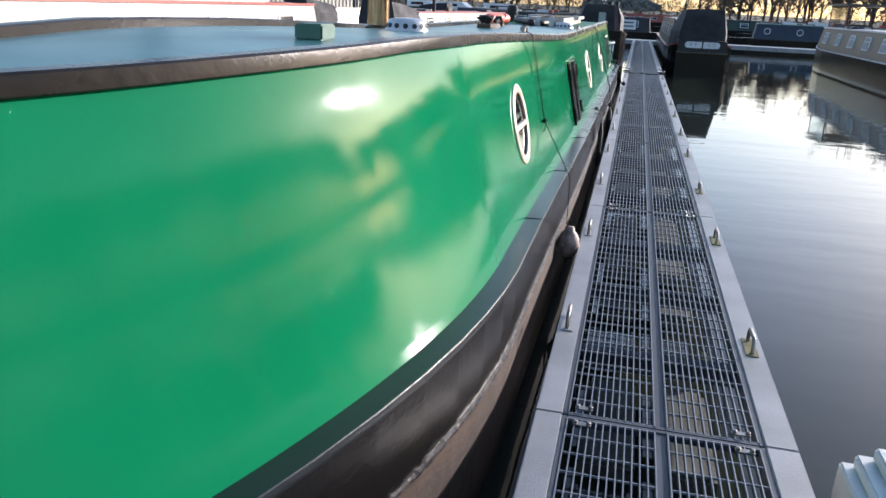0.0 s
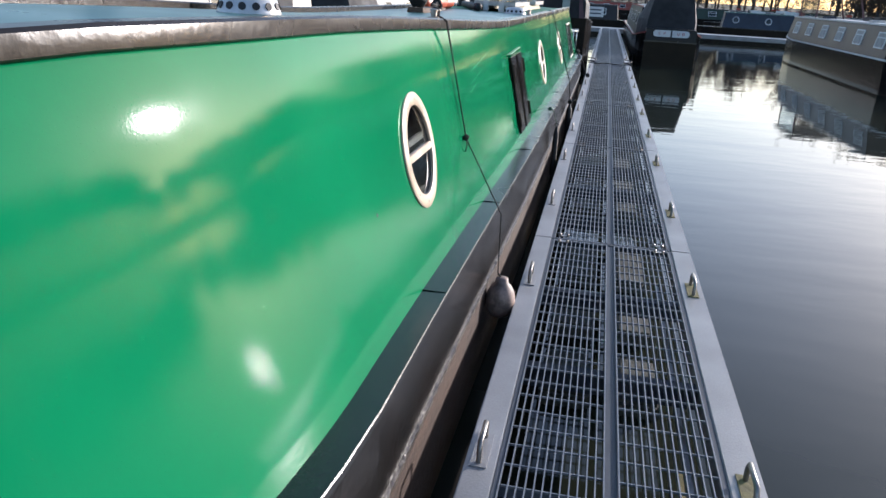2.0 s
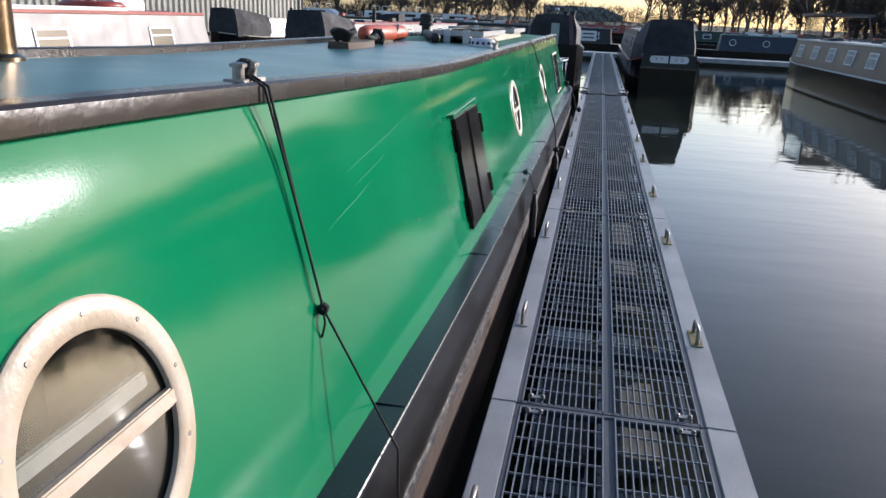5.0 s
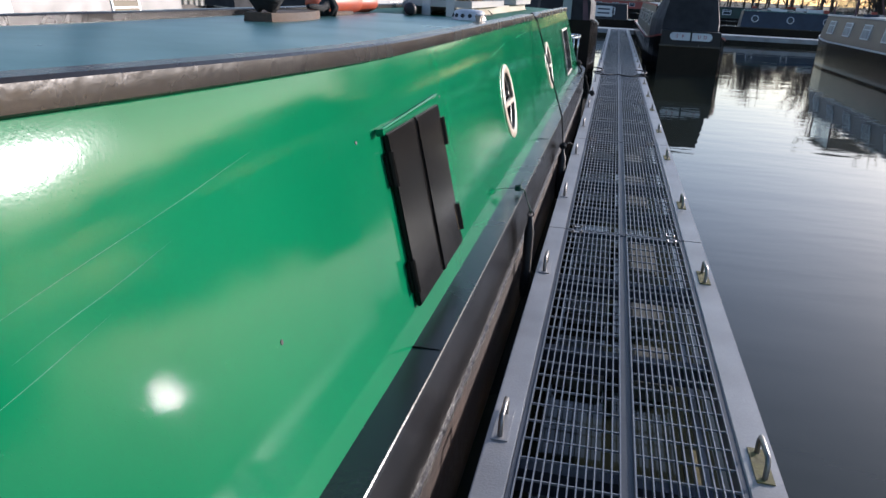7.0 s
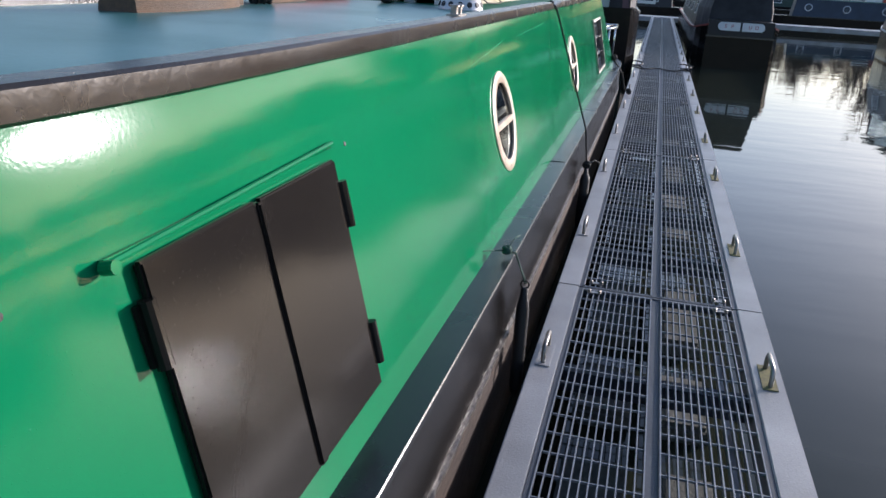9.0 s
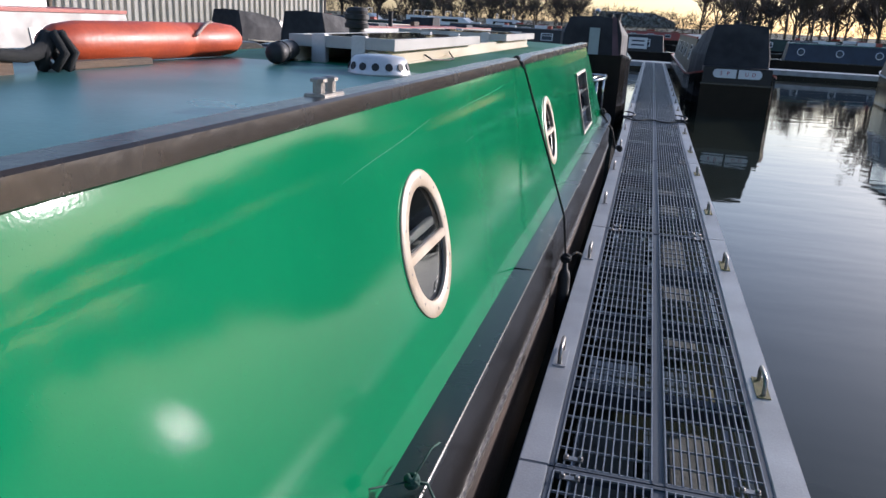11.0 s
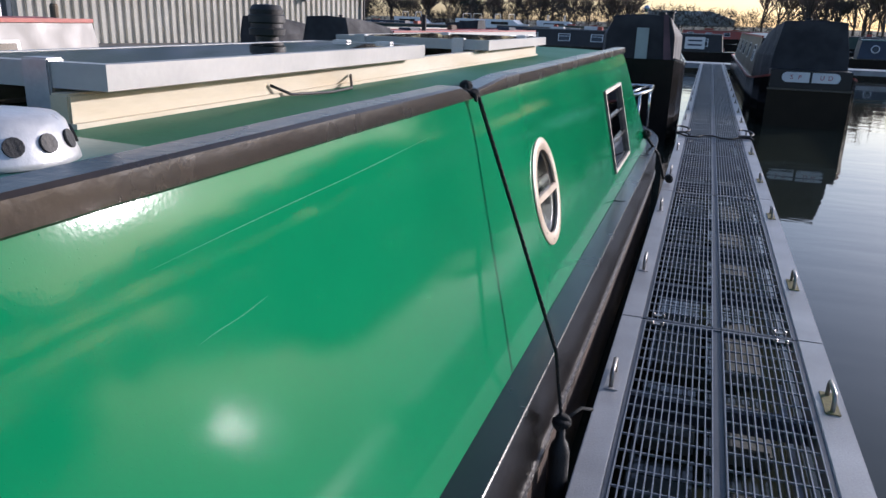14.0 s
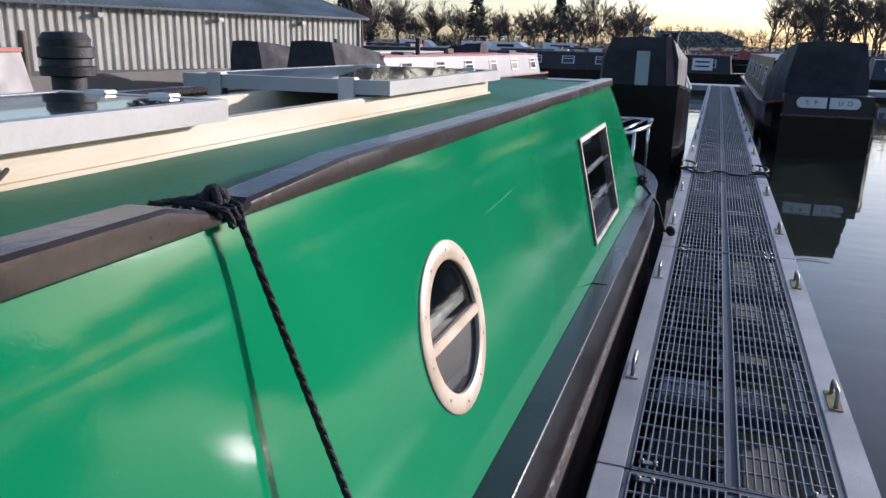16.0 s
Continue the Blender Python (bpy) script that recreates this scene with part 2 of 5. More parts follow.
def glass_mat(name, color=(0.9, 0.95, 0.95)):
    m = bpy.data.materials.new(name)
    m.use_nodes = True
    bs = m.node_tree.nodes["Principled BSDF"]
    bs.inputs["Base Color"].default_value = (*color, 1)
    bs.inputs["Roughness"].default_value = 0.02
    bs.inputs["Transmission Weight"].default_value = 1.0
    bs.inputs["IOR"].default_value = 1.45
    return m


GLASS = glass_mat("window_glass")
DARKGLASS = mat("dark_window_glass", (0.015, 0.018, 0.02), 0.06, vary=0.1, scale=2, fine=10, bump=0)


def water_mat():
    m = bpy.data.materials.new("marina_water")
    m.use_nodes = True
    nt = m.node_tree
    bs = nt.nodes["Principled BSDF"]
    bs.inputs["Base Color"].default_value = (0.022, 0.026, 0.018, 1)
    bs.inputs["Roughness"].default_value = 0.025
    bs.inputs["IOR"].default_value = 1.333
    co = nt.nodes.new("ShaderNodeTexCoord")
    mp = nt.nodes.new("ShaderNodeMapping")
    mp.inputs["Scale"].default_value = (0.6, 1.6, 1)
    nt.links.new(co.outputs["Object"], mp.inputs[0])
    prev = None
    for sc, st, di in ((0.9, 0.10, 0.05), (4.5, 0.06, 0.012)):
        n = nt.nodes.new("ShaderNodeTexNoise")
        n.inputs["Scale"].default_value, n.inputs["Detail"].default_value = sc, 2
        nt.links.new(mp.outputs[0], n.inputs["Vector"])
        b = nt.nodes.new("ShaderNodeBump")
        b.inputs["Strength"].default_value, b.inputs["Distance"].default_value = st, di
        nt.links.new(n.outputs["Fac"], b.inputs["Height"])
        if prev:
            nt.links.new(prev.outputs[0], b.inputs["Normal"])
        prev = b
    nt.links.new(prev.outputs[0], bs.inputs["Normal"])
    return m


WATER = water_mat()


# ---- mesh helpers ----
def box(bm, x0, x1, y0, y1, z0, z1, bevel=0.0):
    vs = [bm.verts.new(p) for p in ((x0, y0, z0), (x1, y0, z0), (x1, y1, z0), (x0, y1, z0), (x0, y0, z1), (x1, y0, z1), (x1, y1, z1), (x0, y1, z1))]
    fs = [bm.faces.new([vs[i] for i in q]) for q in ((3, 2, 1, 0), (4, 5, 6, 7), (0, 1, 5, 4), (1, 2, 6, 5), (2, 3, 7, 6), (3, 0, 4, 7))]
    if bevel:
        bmesh.ops.bevel(bm, geom=list({e for f in fs for e in f.edges}), offset=bevel, segments=2, affect="EDGES")
    return bm


def boxes(*args, bevel=0.0):
    bm = bmesh.new()
    for a in args:
        box(bm, *a, bevel=bevel)
    return bm


def tube(bm, pts, r, n=8, caps=True):
    """A round bar along pts; r is one radius or one per point."""
    rs = r if isinstance(r, (list, tuple)) else [r] * len(pts)
    pts = [Vector(p) for p in pts]
    rings = []
    side = None
    for i, p in enumerate(pts):
        d = (pts[min(i + 1, len(pts) - 1)] - pts[max(i - 1, 0)])
        d = d.normalized() if d.length > 1e-9 else Vector((0, 0, 1))
        if side is None:
            side = d.cross(Vector((0, 0, 1)) if abs(d.z) < 0.9 else Vector((1, 0, 0))).normalized()
        side = (side - d * side.dot(d)).normalized()
        up = d.cross(side)
        rings.append([bm.verts.new(p + (side * math.cos(a) + up * math.sin(a)) * rs[i]) for a in (2 * math.pi * k / n for k in range(n))])
    for a, b in zip(rings, rings[1:]):
        for k in range(n):
            bm.faces.new((a[k], a[(k + 1) % n], b[(k + 1) % n], b[k]))
    if caps:
        bm.faces.new(rings[0][::-1])
        bm.faces.new(rings[-1])
    return bm


def lathe(bm, profile, n=20, at=(0, 0, 0)):
    """A turned shape about z from (radius, height) pairs."""
    rings = [[bm.verts.new((at[0] + r * math.cos(2 * math.pi * k / n), at[1] + r * math.sin(2 * math.pi * k / n), at[2] + z)) for k in range(n)] for r, z in profile]
    for a, b in zip(rings, rings[1:]):
        for k in range(n):
            bm.faces.new((a[k], a[(k + 1) % n], b[(k + 1) % n], b[k]))
    bm.faces.new(rings[0][::-1])
    bm.faces.new(rings[-1])
    return bm


def loft(bm, sections, close=False, caps=False):
    rows = [[bm.verts.new(p) for p in s] for s in sections]
    n = len(rows[0])
    for a, b in zip(rows, rows[1:]):
        for k in range(n if close else n - 1):
            bm.faces.new((a[k], a[(k + 1) % n], b[(k + 1) % n], b[k]))
    if caps:
        bm.faces.new(rows[0][::-1])
        bm.faces.new(rows[-1])
    return bm


def part(name, bm, material, parent=None, label="", smooth=False, m=None, kind=""):
    me = bpy.data.meshes.new(name)
    bmesh.ops.recalc_face_normals(bm, faces=bm.faces)
    if smooth:
        for f in bm.faces:
            f.smooth = True
    bm.to_mesh(me)
    bm.free()
    me.materials.append(material)
    ob = new(name, me)
    if parent is not None:
        ob.parent = parent
    if m is not None:
        ob.matrix_basis = m
    if label or kind:
        tagged(ob, label, kind=kind)
    return ob


def thing(name, label, category, at=None, group="", kind=""):
    e = new(name)
    e.empty_display_size = 0.1
    if at is not None:
        e.matrix_basis = at
    return tagged(e, label, category, group, kind)


def solid(name, bm, material, label, category, group="", kind="", smooth=False, m=None):
    return tagged(part(name, bm, material, None, "", smooth, m), label, category, group, kind)


def smooth_by(ob, deg=40):
    me = ob.data
    for p in me.polygons:
        p.use_smooth = True
    me.set_sharp_from_angle(angle=radians(deg))
    return ob


WL = -0.38

# ---- ground, water, banks ----
bm = bmesh.new()
box(bm, -2500, 2500, -2500, 2500, -2.2, -2.0)
solid("ground", bm, BED, "muddy marina bed and winter fields to the horizon", "ground", kind="structure")
bm = bmesh.new()
vs = [bm.verts.new(p) for p in ((-18.5, -40, WL), (75, -40, WL), (75, 118, WL), (-75, 118, WL), (-18.5, 66, WL))]
bm.faces.new(vs)
solid("water", bm, WATER, "still dark marina water with faint ripples", "water", kind="structure")
bm = boxes((-400, -18.5, -60, 66, -2.0, 0.25))
solid("bank_west", bm, GRAVEL, "gravel hardstanding beside the marina", "ground", kind="structure")


def bank(name, x0, x1, y0, y1, top):
    bm = bmesh.new()
    n = 40
    rows = []
    for j, (f, z) in enumerate(((0.0, -2.0), (0.02, -0.2), (0.06, 0.35), (0.5, top), (1.0, top))):
        rows.append([(x0 + (x1 - x0) * i / n, y0 + (y1 - y0) * f + math.sin(i * 1.7 + j) * 0.7, z + 0.25 * noise.noise((i * 0.4, j, 3)) * (z > 0)) for i in range(n + 1)])
    loft(bm, rows)
    solid(name, bm, GRASS, "rough winter grass bank round the marina", "bank", kind="structure")


bank("bank_north", -300, 300, 112, 190, 1.6)
bm = bmesh.new()
loft(bm, [[(68 + dx + math.sin(i) * 0.6, -60 + i * 6, z) for i in range(32)] for dx, z in ((0, -2), (1, -0.2), (3, 0.4), (30, 1.6), (90, 1.8))])
solid("bank_east", bm, GRASS, "rough grass bank along the marina", "bank", kind="structure")


# ---- pontoon ----
PITCH, FIRST = 3.305, 2.785


def grating_mesh(x0, x1, y0, y1, step=0.0272, cross=0.117):
    """Open steel grating: bearing bars along y, thinner cross bars along x."""
    bm = bmesh.new()
    n = round((x1 - x0) / step)
    for i in range(n + 1):
        x = x0 + (x1 - x0) * i / n
        box(bm, x - 0.0022, x + 0.0022, y0, y1, -0.026, -0.0015)
    n = round((y1 - y0) / cross)
    for i in range(n + 1):
        y = y0 + (y1 - y0) * i / n
        box(bm, x0, x1, y - 0.0019, y + 0.0019, -0.012, -0.0035)
    return bm


def mooring_handle(parent, x, y):
    bm = bmesh.new()
    tube(bm, [(x, y - 0.075, 0.004), (x, y - 0.075, 0.05), (x, y - 0.06, 0.072), (x, y + 0.06, 0.072), (x, y + 0.075, 0.05), (x, y + 0.075, 0.004)], 0.0095, 8)
    h = smooth_by(part("mooring_handle", bm, STEEL, parent, "bent galvanised bar handle"), 50)
    part("foot_plate", boxes((x - 0.028, x + 0.028, y - 0.1, y + 0.1, 0.0005, 0.0045)), ALGAE if x > 0 else EDGE, h, "algae-stained foot plate" if x > 0 else "")
    return h


def pontoon_section(y0):
    p = thing("pontoon_section", "grey metal pontoon section with open steel grating on floats", "pontoon", pose(0, y0, 0), group="sections of the walkway")
    L = PITCH
    for s in (-1, 1):
        bm = bmesh.new()
        xa, xb = sorted((s * 0.368, s * (0.471 if s < 0 else 0.483)))
        box(bm, xa, xb, 0.003, L - 0.003, -0.16, 0, bevel=0.004)
        part("edge_beam", bm, EDGE, p, "flat grey edge capping")
        for y in (0.88, 2.53 if s < 0 else 2.65):
            mooring_handle(p, s * 0.425, y)
        xa, xb = sorted((s * 0.350, s * 0.366))
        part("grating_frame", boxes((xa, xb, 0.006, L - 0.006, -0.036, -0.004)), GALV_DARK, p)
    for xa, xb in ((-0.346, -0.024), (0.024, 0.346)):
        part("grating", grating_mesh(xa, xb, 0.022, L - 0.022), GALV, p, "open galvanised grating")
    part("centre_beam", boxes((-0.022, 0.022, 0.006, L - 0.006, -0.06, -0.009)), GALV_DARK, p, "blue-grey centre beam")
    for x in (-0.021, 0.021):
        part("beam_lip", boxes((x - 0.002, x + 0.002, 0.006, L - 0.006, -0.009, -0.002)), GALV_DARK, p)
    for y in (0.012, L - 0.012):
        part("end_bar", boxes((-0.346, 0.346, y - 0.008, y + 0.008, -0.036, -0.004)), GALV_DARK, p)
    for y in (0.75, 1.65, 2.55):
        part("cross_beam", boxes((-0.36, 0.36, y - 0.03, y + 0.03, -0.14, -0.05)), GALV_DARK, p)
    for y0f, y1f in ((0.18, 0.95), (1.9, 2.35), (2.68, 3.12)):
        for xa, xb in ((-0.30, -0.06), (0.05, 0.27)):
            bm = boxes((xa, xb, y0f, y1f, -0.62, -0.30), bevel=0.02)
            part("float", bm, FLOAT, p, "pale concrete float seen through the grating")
    bm = boxes((0.29, 0.335, 0.4, 3.2, -0.22, -0.2))
    part("cable_tray", bm, ALU, p, "thin bright cable tray")
    for sx in (-1, 1):
        for y in (0.06, L - 0.06):
            bm = bmesh.new()
            x = sx * 0.29
            box(bm, x - 0.034, x + 0.034, y - 0.012, y + 0.012, -0.002, 0.003)
            for dx in (-0.024, 0.024):
                lathe(bm, [(0.009, 0), (0.009, 0.009), (0.006, 0.012)], 6, (x + dx, y, 0.003))
            part("grating_clip", bm, STEEL, p, "bright bolted clip")
    bm = boxes((0.24, 0.30, 1.05, 1.3, -0.26, -0.24))
    part("service_plate", bm, ALGAE, p, "yellowed plate under the grating")
    return p


sec = pontoon_section(FIRST - 2 * PITCH)
for i in range(-1, 12):
    copy_thing(sec, pose(0, FIRST + i * PITCH, 0))

# cross walkway at the far end
END_Y = FIRST + 12 * PITCH
bm = boxes((-14, 22, END_Y + 0.05, END_Y + 1.6, -0.2, 0.0), bevel=0.01)
solid("cross_walkway", bm, EDGE, "pale cross walkway joining the pontoon's end", "walkway")

# mooring cable lying across the pontoon
bm = bmesh.new()
pts = [(0.5 - i * 0.05, 19.8 + 0.12 * math.sin(i * 0.7) + 0.03 * math.sin(i * 2.1), 0.014) for i in range(21)]
tube(bm, pts, 0.012, 6)
for c in (-0.41, 0.4):
    tube(bm, [(c + 0.09 * math.cos(a), 19.75 + 0.16 * math.sin(a), 0.02 + 0.006 * k) for k, a in enumerate(x * 0.5 for x in range(20))], 0.012, 6)
solid("shore_cable", bm, RUBBER, "black shore power cable coiled across the walkway", "cable", smooth=True)

# ---- green narrowboat ----
CX, LEAN, SILL = -1.6, 0.235, 0.445
boat = thing("narrowboat", "long green steel narrowboat moored beside the pontoon", "narrowboat", pose(0, 0, 0))


def inset(y):
    """How far the side draws in towards the bow and the stern."""
    u = min(1.0, max(0.0, (7.0 - y) / 3.6))
    d = 0.042 * u * u * (3 - 2 * u)
    if y < 3.2:
        d += 0.10 * (3.2 - y) ** 2
    if y > 16.3:
        d += 0.16 * (y - 16.3) ** 2
    return d


def side_x(y):
    return -0.667 - inset(y)


def droop(y):
    """The gunwale falls away a little towards the stern."""
    return 0.007 * min(9.0, max(0.0, y - 6))


def rise(y):
    u = min(1.0, max(0.0, (7.4 - y) / 4.6))
    v = min(1.0, max(0.0, (2.6 - y) / 1.5))
    return 0.10 * u * u * (3 - 2 * u) - 0.035 * v


def top_z(y):
    return 1.267 + rise(y)


def mirror(p):
    return (2 * CX - p[0], p[1], p[2])


def strip(profile, ys, right=True):
    """Sweeps a cross profile (dx from the cabin foot, z) along the boat."""
    bm = bmesh.new()
    secs = []
    for y in ys:
        s = [(side_x(y) + dx + 0.3 * droop(y) * (dx > 0), y, z - droop(y)) for dx, z in profile]
        secs.append(s if right else [mirror(p) for p in s])
    return loft(bm, secs, close=True, caps=True)


HULL_YS = [0.35 + 0.25 * i for i in range(15)] + [4.5 + i for i in range(12)] + [16 + 0.25 * i for i in range(10)]
for right in (True, False):
    part("hull_side", strip([(0.084, 0.128), (0.084, 0.425), (-0.3, 0.425), (-0.3, 0.128)], HULL_YS, right), BLACKING, boat, "black bitumen upper hull")
    part("lower_hull", strip([(0.078, -0.9), (0.078, 0.118), (-0.3, 0.118), (-0.3, -0.9)], HULL_YS, right), RUST, boat, "rust-brown lower hull band")
    smooth_by(part("gunwale", strip([(0.087, 0.418), (0.090, 0.43), (0.0895, 0.446), (0.0865, 0.449), (-0.02, 0.446), (-0.02, 0.418)], HULL_YS, right), GUNWALE, boat, "blue-black painted gunwale"), 35)
bm = bmesh.new()
secs = []
rng = random.Random(4)
for i in range(620):
    y = 0.5 + i * 0.028
    x = side_x(y) + 0.083 + 0.3 * droop(y)
    j = 0.006 * rng.random()
    w = 0.007 + 0.006 * rng.random()
    secs.append([(x - 0.004, y, 0.113 - j - droop(y)), (x + w, y, 0.117 - j - droop(y)), (x + w, y, 0.127 + j - droop(y)), (x - 0.004, y, 0.133 + j - droop(y))])
loft(bm, secs, close=True, caps=True)
part("rubbing_strake", bm, mat("flaking_chine", (0.09, 0.075, 0.06), 0.4, vary=0.6, scale=9, fine=60, bump=0.5, second=(0.025, 0.02, 0.018)), boat, "flaking steel rubbing strake")
for y in (3.9, 5.15, 6.6, 10.2, 13.6):
    part("gunwale_seam", boxes((side_x(y) - 0.0, side_x(y) + 0.083, y - 0.002, y + 0.002, 0.447 - droop(y), 0.4505 - droop(y))), BLACKING, boat)

# foredeck and stern deck close the hull
bm = bmesh.new()
loft(bm, [[(side_x(y) + 0.05, y, 0.40 - droop(y)), mirror((side_x(y) + 0.05, y, 0.40 - droop(y)))] for y in HULL_YS if y < 2 or y > 14])
part("deck", bm, GUNWALE, boat, "dark painted deck")

S_TOP, S_BEND = 0.777, 0.64
CAB_END, CAB_TOP_END = 16.15, 15.25


def on_side(y, s, out=0.0):
    n = Vector((1, 0, LEAN)).normalized()
    return Vector((side_x(y) - LEAN * s - 0.38 * max(0.0, s - S_BEND) ** 2, y, SILL + s)) + n * out


def s_top(y):
    return S_TOP + rise(y)


PORTS = [(4.185, 0.435), (9.107, 0.377), (11.838, 0.357)]
PORT_R = 0.166
HATCH = (6.702, 7.342, 0.079, 0.587)
WIN = (13.83, 14.675, 0.092, 0.572)


def circle(yc, sc, r, n=40):
    k = math.sqrt(1 + LEAN * LEAN)
    return [(yc + r * math.cos(2 * math.pi * i / n), sc + r * math.sin(2 * math.pi * i / n) / k) for i in range(n)]


def flat_panel():
    """The flat of the side in plates that follow its slight curve, cut for the portholes and the window."""
    bm = bmesh.new()
    cuts = [3.9, 4.6, 5.2, 5.8, 6.4, 7.4, CAB_END]
    for a, b in zip(cuts, cuts[1:]):
        last = b == CAB_END
        top = b + (CAB_TOP_END - CAB_END) * S_BEND / S_TOP if last else b
        loops = [[(a, -droop(a)), (b, -droop(b)), (top, S_BEND), (a, S_BEND)]]
        loops += [circle(y, s, PORT_R) for y, s in PORTS if a < y < b]
        if last:
            loops.append([(WIN[0], WIN[2]), (WIN[1], WIN[2]), (WIN[1], WIN[3]), (WIN[0], WIN[3])])
        edges = []
        for lp in loops:
            vs = [bm.verts.new(on_side(y, s)) for y, s in lp]
            edges += [bm.edges.new((p, q)) for p, q in zip(vs, vs[1:] + vs[:1])]
        bmesh.ops.triangle_fill(bm, use_beauty=True, use_dissolve=False, edges=edges, normal=(1, 0, LEAN))
    return bm


part("cabin_side", flat_panel(), GREEN, boat, "glossy green cabin side")
bm = bmesh.new()
rows = []
for k in range(8):
    u = k / 7
    yend = CAB_END + (CAB_TOP_END - CAB_END) * (S_BEND + (S_TOP - S_BEND) * u) / S_TOP
    ring_ys = [3.9, 4.6, 5.2, 5.8, 6.4, 7.0] + [7.0 + (yend - 7.0) * i / 16 for i in range(1, 17)]
    rows.append([on_side(y, S_BEND + (s_top(y) - S_BEND) * u) for y in ring_ys])
loft(bm, rows)
part("cabin_shoulder", bm, GREEN, boat, "rounded top of the green cabin side", smooth=True)
bm = bmesh.new()
ys = [0.9 + 0.1 * i for i in range(31)]
loft(bm, [[on_side(y, s) for s in [S_BEND * k / 4 for k in range(5)] + [S_BEND + (s_top(y) - S_BEND) * k / 4 for k in range(1, 5)]] for y in ys])
part("cabin_quarter", bm, GREEN, boat, "curving green cabin quarter", smooth=True)
bm = bmesh.new()
loft(bm, [[mirror(on_side(y, s)) for s in (-droop(y), s_top(y))] for y in ys + [3.95 + 0.6 * i for i in range(20)]])
part("cabin_far_side", bm, GREEN, boat)
for ya, yb in ((0.9, 0.9), (CAB_END, CAB_TOP_END)):
    bm = bmesh.new()
    a, b = on_side(ya, 0), on_side(yb, s_top(yb))
    vs = [bm.verts.new(p) for p in (a, b, mirror(b), mirror(a))]
    bm.faces.new(vs)
    part("bulkhead", bm, GREEN, boat)
# lining boxes behind the openings, coloured dark for the dim cabin inside
bm = bmesh.new()
for y0, y1 in ((3.7, 4.6), (8.6, 9.5), (11.4, 12.3), (13.6, 14.9)):
    x = side_x(y0) - 0.35
    loft(bm, [[(side_x(y0) - 0.02, y, 0.3), (x - 0.2, y, 0.3), (x - 0.2, y, 1.19), (side_x(y0) - 0.2, y, 1.19)] for y in (y0, y1)], caps=True)
part("cabin_lining", bm, INSIDE, boat, "dark boxes coloured to pass for the dim cabin")

ROOF_YS = [0.9 + 0.25 * i for i in range(13)] + [4.2 + 0.6 * i for i in range(19)] + [CAB_TOP_END]
ROOF_SEAM = 9.92
for name, material, label, ys_roof in (("roof", ROOF, "teal painted steel roof", [y for y in ROOF_YS if y < ROOF_SEAM] + [ROOF_SEAM]), ("aft_roof", ROOF_GREEN, "green painted aft end of the roof", [ROOF_SEAM] + [y for y in ROOF_YS if y > ROOF_SEAM])):
    bm = bmesh.new()
    secs = []
    for y in ys_roof:
        e = on_side(y, s_top(y))
        z = top_z(y)
        half = CX - e.x
        secs.append([(CX - half * k, y, z - 0.04 + 0.02 * (1 - k * k)) for k in (1, 0.75, 0.5, 0.25, 0, -0.25, -0.5, -0.75, -1)])
    loft(bm, secs)
    part(name, bm, material, boat, label, smooth=True)
NOTCH = 11.08
for right in (True, False):
    bm = bmesh.new()
    secs = []
    for y in sorted([0.9 + 0.1 * i for i in range(31)] + [3.95 + 0.25 * i for i in range(46)] + [NOTCH + d for d in (-0.07, -0.05, -0.035, 0.035, 0.05, 0.07)] + [CAB_TOP_END]):
        if 0.07 < abs(y - NOTCH) < 0.12:
            continue
        z = top_z(y)
        cut = 0.03 if abs(y - NOTCH) < 0.04 else 0.02 if abs(y - NOTCH) < 0.06 else 0.0
        x = on_side(y, s_top(y)).x
        w = 0.0025 * noise.noise((y * 1.7, 2, 0))
        s = [(x + 0.014, y, z - 0.045 + w), (x + 0.018, y, z - 0.041 + w), (x + 0.0175 + w, y, z - 0.022 - cut * 0.5), (x + 0.015, y, z - 0.006 - cut), (x + 0.009, y, z + w - cut), (x - 0.05, y, z + w - cut), (x - 0.056, y, z - 0.006 - cut), (x - 0.056, y, z - 0.09), (x - 0.01, y, z - 0.045)]
        secs.append(s if right else [mirror(p) for p in s])
    loft(bm, secs, close=True, caps=True)
    smooth_by(part("handrail", bm, BAND, boat, "dark brown painted roof-edge handrail"), 24)


def side_frame(y, s, out=0.0):
    """Local x out of the side, y along the boat, z up the slope."""
    n = Vector((1, 0, LEAN)).normalized()
    u = Vector((-LEAN, 0, 1)).normalized()
    m = Matrix((n, Vector((0, 1, 0)), u)).transposed().to_4x4()
    m.translation = on_side(y, s, out)
    return m


def ring(bm, r0, r1, x0, x1, n=48):
    prof = [(r0, x0), (r0, x1 - 0.003), (r0 + 0.004, x1), (r1 - 0.006, x1), (r1, x1 - 0.004), (r1, x0)]
    secs = [[(x, r * math.cos(2 * math.pi * k / n), r * math.sin(2 * math.pi * k / n)) for r, x in prof] for k in range(n)]
    return loft(bm, secs + [secs[0]], close=True)


def disc_seg(bm, r, lo, hi, x, n=28):
    pts = [(r * math.sin(a), r * math.cos(a)) for a in (2 * math.pi * k / (2 * n) for k in range(2 * n))]
    pts = [(y, max(lo, min(hi, z))) for y, z in pts]
    keep = []
    for p in pts:
        if not keep or (abs(p[0] - keep[-1][0]) + abs(p[1] - keep[-1][1])) > 1e-5:
            keep.append(p)
    return loft(bm, [[(x + d, y, z) for y, z in keep] for d in (0.0, 0.004)], close=True, caps=True)


